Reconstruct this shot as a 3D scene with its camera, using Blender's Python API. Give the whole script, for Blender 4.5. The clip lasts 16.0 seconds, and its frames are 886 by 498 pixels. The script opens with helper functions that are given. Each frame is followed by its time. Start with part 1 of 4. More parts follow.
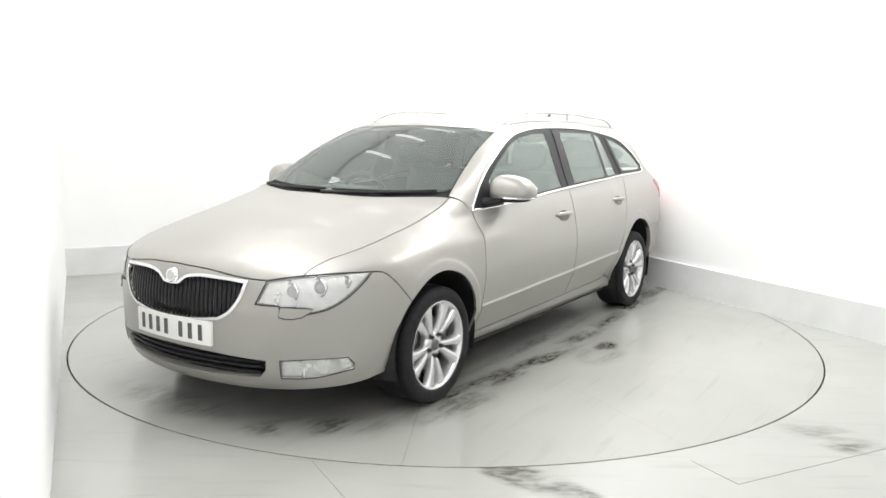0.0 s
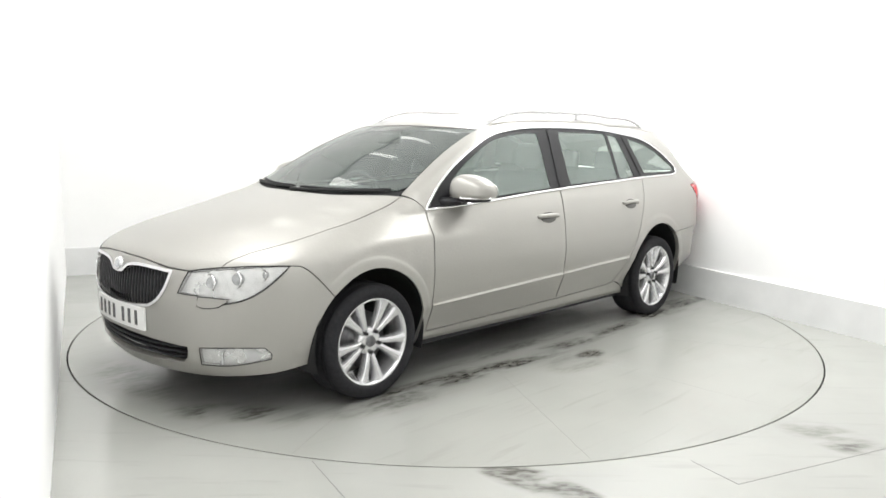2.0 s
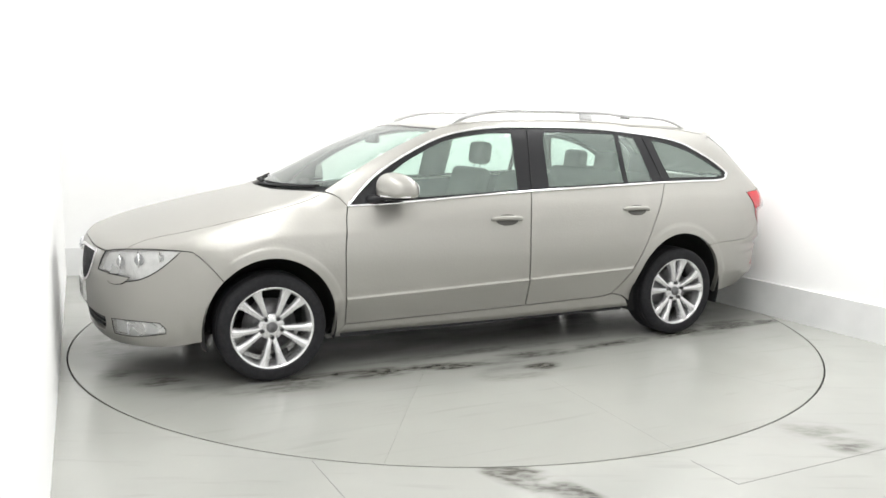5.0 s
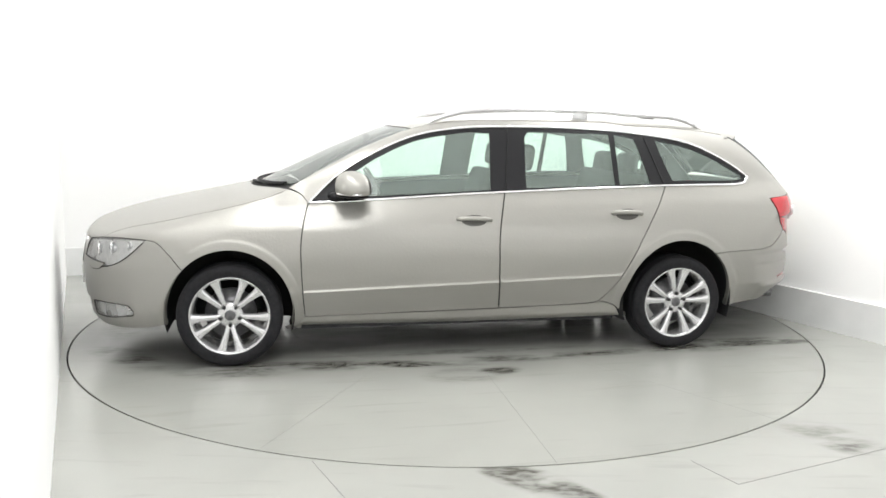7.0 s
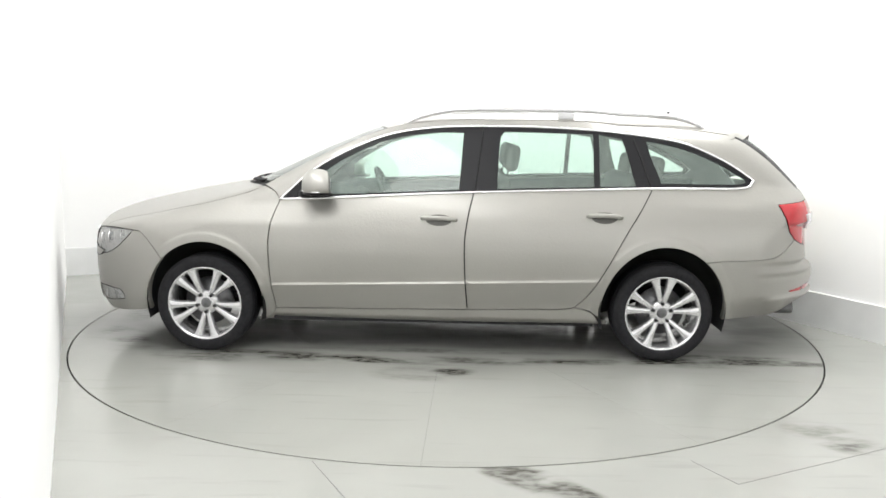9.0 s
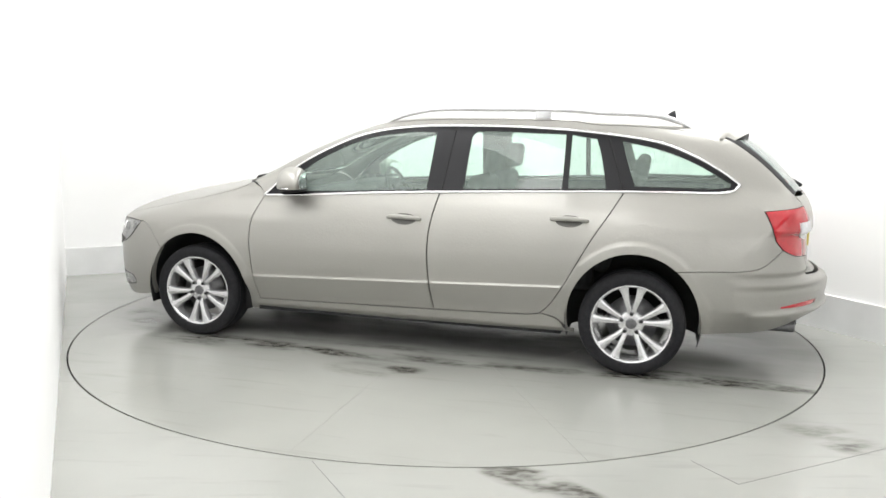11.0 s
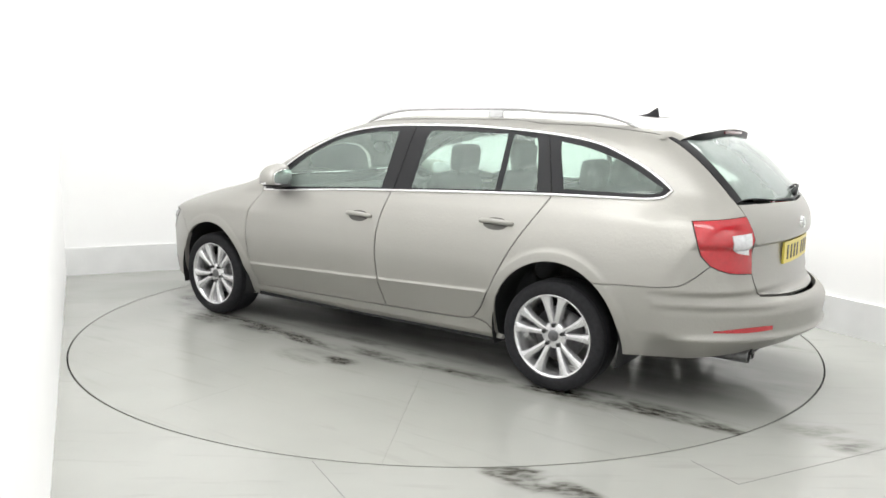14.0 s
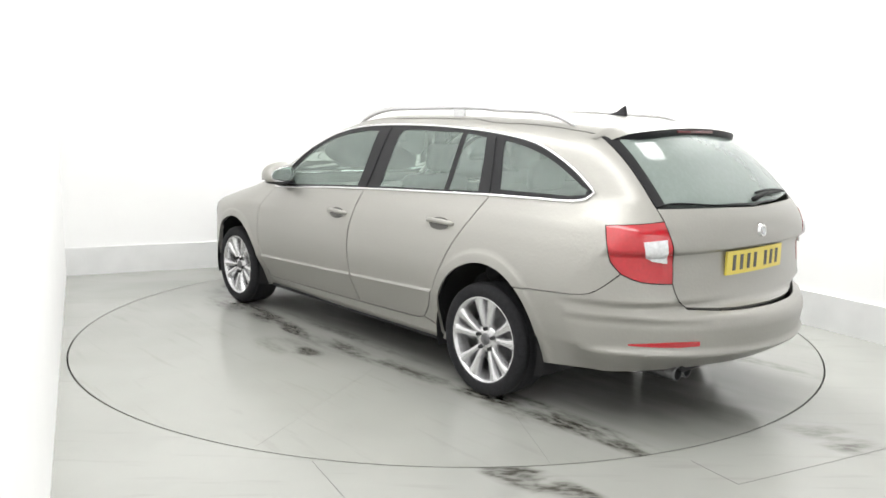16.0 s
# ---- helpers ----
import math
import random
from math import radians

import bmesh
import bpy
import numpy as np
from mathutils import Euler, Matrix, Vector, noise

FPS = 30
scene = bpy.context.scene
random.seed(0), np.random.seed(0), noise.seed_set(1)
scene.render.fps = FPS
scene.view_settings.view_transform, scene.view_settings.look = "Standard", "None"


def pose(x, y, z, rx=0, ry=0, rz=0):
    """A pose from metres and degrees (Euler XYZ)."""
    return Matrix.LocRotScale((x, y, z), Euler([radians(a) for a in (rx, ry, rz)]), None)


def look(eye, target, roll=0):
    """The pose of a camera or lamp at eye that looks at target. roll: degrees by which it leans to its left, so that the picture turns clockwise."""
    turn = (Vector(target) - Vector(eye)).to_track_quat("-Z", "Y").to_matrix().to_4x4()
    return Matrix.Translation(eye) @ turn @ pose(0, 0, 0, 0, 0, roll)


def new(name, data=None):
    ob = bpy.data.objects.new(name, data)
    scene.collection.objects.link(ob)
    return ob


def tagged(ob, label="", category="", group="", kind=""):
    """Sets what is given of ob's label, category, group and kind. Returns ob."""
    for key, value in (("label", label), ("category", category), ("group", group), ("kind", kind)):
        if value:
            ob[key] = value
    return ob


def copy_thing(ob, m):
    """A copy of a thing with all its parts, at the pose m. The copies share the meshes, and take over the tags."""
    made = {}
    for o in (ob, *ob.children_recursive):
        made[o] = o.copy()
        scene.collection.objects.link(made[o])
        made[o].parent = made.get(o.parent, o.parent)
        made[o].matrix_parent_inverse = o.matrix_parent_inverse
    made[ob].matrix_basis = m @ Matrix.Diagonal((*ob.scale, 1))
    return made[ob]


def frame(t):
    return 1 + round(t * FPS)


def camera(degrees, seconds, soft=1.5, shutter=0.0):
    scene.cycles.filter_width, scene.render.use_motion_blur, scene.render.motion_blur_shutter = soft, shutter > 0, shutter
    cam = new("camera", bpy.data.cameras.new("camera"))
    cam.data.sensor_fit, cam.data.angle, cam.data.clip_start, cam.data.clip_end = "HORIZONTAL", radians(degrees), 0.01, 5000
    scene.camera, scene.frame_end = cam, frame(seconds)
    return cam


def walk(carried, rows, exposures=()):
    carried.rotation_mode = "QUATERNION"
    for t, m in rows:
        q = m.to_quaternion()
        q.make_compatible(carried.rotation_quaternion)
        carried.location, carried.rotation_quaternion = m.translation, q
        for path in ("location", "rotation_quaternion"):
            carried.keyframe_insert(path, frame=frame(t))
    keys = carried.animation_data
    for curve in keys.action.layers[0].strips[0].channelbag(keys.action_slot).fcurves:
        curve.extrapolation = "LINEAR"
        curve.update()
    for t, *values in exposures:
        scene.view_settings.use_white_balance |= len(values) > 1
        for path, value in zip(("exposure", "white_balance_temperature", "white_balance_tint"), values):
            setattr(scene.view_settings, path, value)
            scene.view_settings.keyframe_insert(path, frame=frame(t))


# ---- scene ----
cam = camera(59.1, 16.0, soft=1.6)
EYE = Vector((0.0, -5.498, 1.375))
AIM = EYE + Vector((-0.0052 * math.cos(0.1536), math.cos(0.1536), -math.sin(0.1536)))
SHOT = look(EYE, AIM, 0.95)
walk(cam, [(0.0, SHOT), (16.0, SHOT)])

# turn of the table at each half second
TURN = ((0.0, -123.2), (0.5, -124.84), (1.0, -127.6), (1.5, -130.9), (2.0, -134.4), (2.5, -137.8),
        (3.0, -141.2), (3.5, -144.6), (4.0, -148.15), (6.5, -164.68), (7.0, -168.04), (7.5, -171.41),
        (8.0, -174.64), (8.5, -178.02), (9.0, -181.37), (11.5, -198.31), (12.0, -201.75), (12.5, -205.06),
        (13.0, -208.45), (13.5, -211.75), (14.0, -215.15), (14.5, -218.5), (15.0, -221.9), (15.5, -225.27),
        (16.0, -228.69))
CAR_OFF = (0.064, 0.037)
TABLE_R = 2.466

# ---- light ----
world = bpy.data.worlds.new("world")
scene.world = world
world.use_nodes = True
world.node_tree.nodes["Background"].inputs[0].default_value = (0.9, 0.95, 1.0, 1)
world.node_tree.nodes["Background"].inputs[1].default_value = 0.3
scene.view_settings.exposure = 0.58


def area_lamp(name, m, sx, sy, watts, colour=(1, 1, 1)):
    d = bpy.data.lights.new(name, "AREA")
    d.shape, d.size, d.size_y, d.energy, d.color = "RECTANGLE", sx, sy, watts, colour
    ob = new(name, d)
    ob.matrix_world = m
    return ob


# ---- materials ----
def mat(name, colour, rough=0.5, metal=0.0, coat=0.0, noise_amt=0.0, noise_scale=20.0, bump=0.0, bump_scale=200.0,
        rough_var=0.0, emit=0.0, trans=0.0, ior=1.45):
    m = bpy.data.materials.new(name)
    m.use_nodes = True
    nt = m.node_tree
    b = nt.nodes["Principled BSDF"]
    b.inputs["Base Color"].default_value = (*colour, 1)
    b.inputs["Roughness"].default_value = rough
    b.inputs["Metallic"].default_value = metal
    b.inputs["Coat Weight"].default_value = coat
    b.inputs["Coat Roughness"].default_value = 0.04
    b.inputs["Transmission Weight"].default_value = trans
    b.inputs["IOR"].default_value = ior
    if emit:
        b.inputs["Emission Color"].default_value = (*colour, 1)
        b.inputs["Emission Strength"].default_value = emit
    if noise_amt or bump or rough_var:
        tc = nt.nodes.new("ShaderNodeTexCoord")
    if noise_amt:
        n = nt.nodes.new("ShaderNodeTexNoise")
        n.inputs["Scale"].default_value = noise_scale
        n.inputs["Detail"].default_value = 6
        nt.links.new(tc.outputs["Object"], n.inputs["Vector"])
        r = nt.nodes.new("ShaderNodeMapRange")
        r.inputs[1].default_value, r.inputs[2].default_value = 0.3, 0.7
        r.inputs[3].default_value, r.inputs[4].default_value = 1 - noise_amt, 1 + noise_amt
        nt.links.new(n.outputs["Fac"], r.inputs[0])
        mul = nt.nodes.new("ShaderNodeVectorMath")
        mul.operation = "SCALE"
        mul.inputs[0].default_value = colour
        nt.links.new(r.outputs[0], mul.inputs["Scale"])
        nt.links.new(mul.outputs[0], b.inputs["Base Color"])
    if rough_var:
        n = nt.nodes.new("ShaderNodeTexNoise")
        n.inputs["Scale"].default_value = noise_scale * 0.4
        n.inputs["Detail"].default_value = 4
        nt.links.new(tc.outputs["Object"], n.inputs["Vector"])
        r = nt.nodes.new("ShaderNodeMapRange")
        r.inputs[1].default_value, r.inputs[2].default_value = 0.35, 0.65
        r.inputs[3].default_value, r.inputs[4].default_value = rough - rough_var, rough + rough_var
        nt.links.new(n.outputs["Fac"], r.inputs[0])
        nt.links.new(r.outputs[0], b.inputs["Roughness"])
    if bump:
        n = nt.nodes.new("ShaderNodeTexNoise")
        n.inputs["Scale"].default_value = bump_scale
        n.inputs["Detail"].default_value = 3
        nt.links.new(tc.outputs["Object"], n.inputs["Vector"])
        bp = nt.nodes.new("ShaderNodeBump")
        bp.inputs["Strength"].default_value = bump
        bp.inputs["Distance"].default_value = 0.01
        nt.links.new(n.outputs["Fac"], bp.inputs["Height"])
        nt.links.new(bp.outputs[0], b.inputs["Normal"])
    return m


PAINT = mat("paint", (0.372, 0.364, 0.338), 0.38, 0.56, 0.32, 0.05, 500.0, 0.08, 70.0)
BLACK = mat("gloss_black", (0.014, 0.014, 0.016), 0.4, 0, 0.0, ior=1.33)
RUBBER = mat("rubber", (0.018, 0.018, 0.020), 0.75, 0, 0, 0.2, 60.0, 0.15, 300.0, ior=1.3)
SEAL = mat("seal", (0.013, 0.013, 0.014), 0.7)
CHROME = mat("chrome", (0.82, 0.82, 0.83), 0.08, 1.0)
RIM = mat("rim_silver", (0.66, 0.66, 0.67), 0.26, 0.75, 0.6, 0.03, 300.0)
STEEL = mat("dark_steel", (0.16, 0.16, 0.165), 0.35, 0.8, 0, 0.2, 60.0)
TRIM = mat("interior_trim", (0.05, 0.05, 0.053), 0.7, 0, 0, 0.1, 80.0, 0.1, 400.0)
CLOTH = mat("seat_cloth", (0.035, 0.036, 0.038), 0.9, 0, 0, 0.2, 200.0, 0.3, 500.0)
LINER = mat("headliner", (0.45, 0.44, 0.42), 0.9, 0, 0, 0.05, 200.0)
RED = mat("red_lens", (0.48, 0.012, 0.022), 0.12, 0, 1.0, 0.08, 60.0)
CLEAR_LENS = mat("pale_lens", (0.75, 0.76, 0.78), 0.15, 0.2, 1.0, 0.15, 60.0)
REFLECTOR = mat("reflector", (0.86, 0.87, 0.86), 0.30, 0.55, 0.5, 0.12, 30.0)
PLATE_W = mat("plate_white", (0.82, 0.82, 0.80), 0.35, 0, 0.3)
PLATE_Y = mat("plate_yellow", (0.74, 0.60, 0.10), 0.4, 0, 0.3)
BULB = mat("bulb_lens", (0.50, 0.52, 0.53), 0.08, 0.2, 1.0)
# darkened body colour, painted shade for the hollows behind the door handles
RECESS_SHADE = mat("recess_shade", (0.10, 0.097, 0.09), 0.4, 0.5, 0.5, 0.03, 60.0)
DARK_RED = mat("dark_red_lens", (0.10, 0.004, 0.008), 0.2, 0, 0.5)
INK = mat("ink", (0.09, 0.09, 0.09), 0.5)


def glass_mat(name, tint, weight, least, mist=(0.56, 0.66, 0.62), scale=(38, 38, 1.3)):
    """Thin pane: tinted see-through with a glossy surface."""
    m = bpy.data.materials.new(name)
    m.use_nodes = True
    nt = m.node_tree
    nt.nodes.clear()
    out = nt.nodes.new("ShaderNodeOutputMaterial")
    tr = nt.nodes.new("ShaderNodeBsdfTransparent")
    tr.inputs[0].default_value = (*tint, 1)
    gl = nt.nodes.new("ShaderNodeBsdfGlossy")
    gl.inputs["Roughness"].default_value = 0.02
    df = nt.nodes.new("ShaderNodeBsdfDiffuse")
    df.inputs[0].default_value = (*mist, 1)
    tc = nt.nodes.new("ShaderNodeTexCoord")
    mp = nt.nodes.new("ShaderNodeMapping")
    mp.inputs["Scale"].default_value = scale
    n = nt.nodes.new("ShaderNodeTexNoise")
    n.inputs["Scale"].default_value = 1.6
    n.inputs["Detail"].default_value = 3
    r = nt.nodes.new("ShaderNodeMapRange")
    r.inputs[1].default_value, r.inputs[2].default_value = 0.40, 0.80
    r.inputs[3].default_value, r.inputs[4].default_value = least, weight
    nt.links.new(tc.outputs["Object"], mp.inputs[0])
    nt.links.new(mp.outputs[0], n.inputs["Vector"])
    nt.links.new(n.outputs["Fac"], r.inputs[0])
    fog = nt.nodes.new("ShaderNodeMixShader")
    nt.links.new(r.outputs[0], fog.inputs[0])
    nt.links.new(tr.outputs[0], fog.inputs[1])
    nt.links.new(df.outputs[0], fog.inputs[2])
    fr = nt.nodes.new("ShaderNodeFresnel")
    fr.inputs[0].default_value = 1.5
    mx = nt.nodes.new("ShaderNodeMixShader")
    nt.links.new(fr.outputs[0], mx.inputs[0])
    nt.links.new(fog.outputs[0], mx.inputs[1])
    nt.links.new(gl.outputs[0], mx.inputs[2])
    nt.links.new(mx.outputs[0], out.inputs[0])
    return m


GLASS = glass_mat("window_glass", (0.80, 0.94, 0.87), 0.32, 0.16, (0.66, 0.80, 0.73))
SCREEN = glass_mat("screen_glass", (0.86, 0.97, 0.92), 0.20, 0.09)
REAR_GLASS = glass_mat("rear_glass", (0.88, 0.96, 0.92), 0.44, 0.40)
GLASS_CLEAR = glass_mat("lamp_cover", (0.97, 0.97, 0.97), 0.32, 0.24, (0.92, 0.92, 0.91), (5, 5, 5))



def stained(name, colour, rough, blobs, wet=None, seed=0.0):
    """Painted floor with scuffs, dirt in patches (x, y, length, breadth, degrees, strength) and wet patches of the same
    kind, whose colour also holds painted shade.
    """
    m = mat(name, colour, rough)
    nt = m.node_tree
    b = nt.nodes["Principled BSDF"]
    b.inputs["Specular IOR Level"].default_value = 0.85
    L = nt.links.new

    def node(kind, **kw):
        n = nt.nodes.new(kind)
        for k, v in kw.items():
            n.inputs[k].default_value = v
        return n

    def noise_of(scale, detail, stretch=(1, 1, 1), lo=0.35, hi=0.65, turn=0.0):
        mp = node("ShaderNodeMapping", Scale=stretch, Location=(seed, seed * 0.7, 0), Rotation=(0, 0, turn))
        L(tc.outputs["Object"], mp.inputs[0])
        n = node("ShaderNodeTexNoise", Scale=scale, Detail=detail, Distortion=0.3)
        L(mp.outputs[0], n.inputs["Vector"])
        r = nt.nodes.new("ShaderNodeMapRange")
        r.interpolation_type = "SMOOTHSTEP"
        r.inputs[1].default_value, r.inputs[2].default_value = lo, hi
        L(n.outputs["Fac"], r.inputs[0])
        return r.outputs[0]

    def op(kind, a, c):
        n = nt.nodes.new("ShaderNodeMath")
        n.operation = kind
        n.use_clamp = kind != "SUBTRACT"
        for k, v in enumerate((a, c)):
            if isinstance(v, (int, float)):
                n.inputs[k].default_value = v
            else:
                L(v, n.inputs[k])
        return n.outputs[0]

    def patches(rows):
        total = 0.0
        for x, y, sx, sy, deg, power in rows:
            mp = node("ShaderNodeMapping", Location=(x, y, 0), Rotation=(0, 0, radians(deg)), Scale=(sx, sy, 1))
            mp.vector_type = "TEXTURE"
            L(tc.outputs["Object"], mp.inputs[0])
            ln = nt.nodes.new("ShaderNodeVectorMath")
            ln.operation = "LENGTH"
            L(mp.outputs[0], ln.inputs[0])
            r = nt.nodes.new("ShaderNodeMapRange")
            r.interpolation_type = "SMOOTHSTEP"
            r.inputs[1].default_value, r.inputs[2].default_value = 0.35, 1.15
            r.inputs[3].default_value, r.inputs[4].default_value = power, 0.0
            L(ln.outputs["Value"], r.inputs[0])
            total = op("ADD", total, r.outputs[0])
        return total

    tc = nt.nodes.new("ShaderNodeTexCoord")
    fine = noise_of(5.5, 9, (0.55, 1.5, 1), 0.35, 0.58)
    grit = noise_of(26.0, 6, (0.6, 1.4, 1), 0.36, 0.62)
    broad = noise_of(1.1, 4, (1, 1, 1), 0.3, 0.7)
    scuff = noise_of(5.0, 7, (0.35, 3.0, 1), 0.56, 0.74, 0.25)
    dirt = op("MULTIPLY", op("MULTIPLY", patches(blobs), fine), op("ADD", 0.5, op("MULTIPLY", grit, 0.5)))
    dirt = op("ADD", dirt, op("MULTIPLY", scuff, 0.10))
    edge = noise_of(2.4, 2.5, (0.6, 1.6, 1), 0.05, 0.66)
    wet_shade = op("MULTIPLY", patches(wet), edge) if wet else None

    def mixed(fac, a, c):
        n = nt.nodes.new("ShaderNodeMix")
        n.data_type = "RGBA"
        if isinstance(fac, float):
            n.inputs[0].default_value = fac
        else:
            L(fac, n.inputs[0])
        for k, v in ((6, a), (7, c)):
            if isinstance(v, tuple):
                n.inputs[k].default_value = (*v, 1)
            else:
                L(v, n.inputs[k])
        return n.outputs[2]

    col = mixed(broad, tuple(c * 0.955 for c in colour), tuple(min(1, c * 1.04) for c in colour))
    # wet patches darken the base colour, with the car's under-body shade painted in
    if wet_shade is not None:
        col = mixed(wet_shade, col, tuple(c * 0.60 for c in colour))
    col = mixed(dirt, col, (0.070, 0.067, 0.056))
    L(col, b.inputs["Base Color"])
    rg = op("SUBTRACT", rough, op("MULTIPLY", wet_shade, rough - 0.10)) if wet_shade is not None else rough
    if wet_shade is not None:
        L(op("ADD", rg, op("MULTIPLY", broad, 0.06)), b.inputs["Roughness"])
    else:
        L(op("ADD", rough - 0.05, op("MULTIPLY", broad, 0.12)), b.inputs["Roughness"])
    bp = node("ShaderNodeBump", Strength=0.05, Distance=0.004)
    L(noise_of(45.0, 4, (1, 1, 1), 0, 1), bp.inputs["Height"])
    L(bp.outputs[0], b.inputs["Normal"])
    return m


FLOOR = stained("floor_paint", (0.38, 0.384, 0.360), 0.20, [(0.36, -2.575, 0.26, 0.11, -35, 1.5), (0.22, -2.50, 0.10, 0.05, -10, 0.9), (0.52, -2.68, 0.14, 0.07, -40, 1.2), (1.78, -2.05, 0.26, 0.16, -50, 0.5), (1.80, -2.17, 0.12, 0.10, 0, 0.5),
                                                            (2.2, 0.80, 0.28, 0.10, -60, 0.6), (2.75, -0.1, 0.5, 0.04, -61, 0.5)])
# last list: wet patches; the car-sized first one also paints shade beneath it
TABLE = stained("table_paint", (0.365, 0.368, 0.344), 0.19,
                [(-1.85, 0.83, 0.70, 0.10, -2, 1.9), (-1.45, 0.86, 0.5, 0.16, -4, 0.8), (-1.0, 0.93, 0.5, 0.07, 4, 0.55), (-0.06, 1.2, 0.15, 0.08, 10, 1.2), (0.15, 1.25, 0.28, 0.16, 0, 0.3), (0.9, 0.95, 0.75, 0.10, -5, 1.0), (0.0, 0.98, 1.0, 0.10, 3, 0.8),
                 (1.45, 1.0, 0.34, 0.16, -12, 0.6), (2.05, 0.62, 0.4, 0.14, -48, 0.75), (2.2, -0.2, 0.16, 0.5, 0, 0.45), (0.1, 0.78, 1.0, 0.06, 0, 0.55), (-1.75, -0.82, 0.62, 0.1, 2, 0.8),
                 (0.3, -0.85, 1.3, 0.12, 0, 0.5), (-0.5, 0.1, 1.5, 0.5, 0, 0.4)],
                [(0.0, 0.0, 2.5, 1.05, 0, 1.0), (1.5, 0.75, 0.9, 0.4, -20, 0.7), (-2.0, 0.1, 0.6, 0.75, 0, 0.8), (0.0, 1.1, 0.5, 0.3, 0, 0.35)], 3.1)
WALL = mat("wall_white", (0.92, 0.92, 0.915), 0.8, 0, 0, 0.01, 3.0)
CEILING = mat("ceiling_paint", (0.42, 0.42, 0.41), 0.9, 0, 0, 0.04, 3.0)
PLINTH = mat("plinth_paint", (0.74, 0.745, 0.74), 0.5, 0, 0, 0.05, 4.0)
JOINT = mat("joint_dirt", (0.24, 0.235, 0.23), 0.8)
TUBE = mat("tube_glow", (1.0, 0.99, 0.96), 0.5, emit=2.3)
FRAME = mat("frame_grey", (0.16, 0.16, 0.155), 0.8)
PIT = mat("pit", (0.02, 0.02, 0.02), 0.9)


# ---- mesh helpers ----
def part(name, bm, material, parent, label="", smooth=True):
    me = bpy.data.meshes.new(name)
    bm.normal_update()
    bm.to_mesh(me)
    bm.free()
    return part_mesh(name, me, material, parent, label, smooth)


def part_mesh(name, me, material, parent, label="", smooth=True):
    if not me.materials:
        me.materials.append(material)
    ob = new(name, me)
    if smooth:
        me.shade_smooth()
    if parent is not None:
        ob.parent = parent
    if label:
        tagged(ob, label)
    return ob


def box_bm(x0, y0, z0, x1, y1, z1, bev=0.0, bm=None):
    bm = bm or bmesh.new()
    m = Matrix.Translation(((x0 + x1) / 2, (y0 + y1) / 2, (z0 + z1) / 2)) @ Matrix.Diagonal((x1 - x0, y1 - y0, z1 - z0, 1))
    got = bmesh.ops.create_cube(bm, size=1, matrix=m)
    if bev:
        edges = list({e for v in got["verts"] for e in v.link_edges})
        bmesh.ops.bevel(bm, geom=edges, offset=bev, segments=3, affect="EDGES", profile=0.5)
    return bm


def tube(points, radius, n=8, closed=False, flat=1.0, bm=None):
    """Tube swept along points; flat scales it across its side."""
    bm = bm or bmesh.new()
    pts = [Vector(p) for p in points]
    rings = []
    for i, p in enumerate(pts):
        a = pts[i - 1] if (i or closed) else p
        b = pts[(i + 1) % len(pts)] if (i + 1 < len(pts) or closed) else p
        d = (b - a).normalized()
        s = d.cross(Vector((0, 0, 1)))
        s = s.normalized() if s.length > 1e-3 else Vector((0, 1, 0))
        u = s.cross(d).normalized()
        r = radius[i] if isinstance(radius, (list, tuple)) else radius
        rings.append([bm.verts.new(p + r * (math.cos(t) * s * flat + math.sin(t) * u)) for t in
                      (2 * math.pi * k / n for k in range(n))])
    m = len(rings)
    for i in range(m if closed else m - 1):
        a, b = rings[i], rings[(i + 1) % m]
        for k in range(n):
            bm.faces.new((a[k], a[(k + 1) % n], b[(k + 1) % n], b[k]))
    if not closed:
        bm.faces.new(rings[0])
        bm.faces.new(rings[-1][::-1])
    bmesh.ops.recalc_face_normals(bm, faces=bm.faces)
    return bm


def revolve_y(profile, n=64, bm=None):
    """Ring round the y axis from (radius, y) pairs."""
    bm = bm or bmesh.new()
    rings = [[bm.verts.new((r * math.cos(a), y, r * math.sin(a))) for r, y in profile]
             for a in (2 * math.pi * k / n for k in range(n))]
    for k in range(n):
        a, b = rings[k], rings[(k + 1) % n]
        for j in range(len(profile) - 1):
            bm.faces.new((a[j], a[j + 1], b[j + 1], b[j]))
    bmesh.ops.recalc_face_normals(bm, faces=bm.faces)
    return bm


def catmull(pts, step=0.025):
    """Smooth open curve through pts, sampled about every step."""
    p = [np.array(q, float) for q in pts]
    if len(p) == 2:
        n = max(1, int(np.linalg.norm(p[1] - p[0]) / step))
        return [p[0] + (p[1] - p[0]) * k / n for k in range(n + 1)]
    p = [2 * p[0] - p[1]] + p + [2 * p[-1] - p[-2]]
    out = []
    for i in range(1, len(p) - 2):
        n = max(1, int(np.linalg.norm(p[i + 1] - p[i]) / step))
        for k in range(n):
            t = k / n
            a, b, c, d = p[i - 1], p[i], p[i + 1], p[i + 2]
            out.append(0.5 * (2 * b + (c - a) * t + (2 * a - 5 * b + 4 * c - d) * t * t + (3 * b - a - 3 * c + d) * t ** 3))
    out.append(p[-2])
    return out


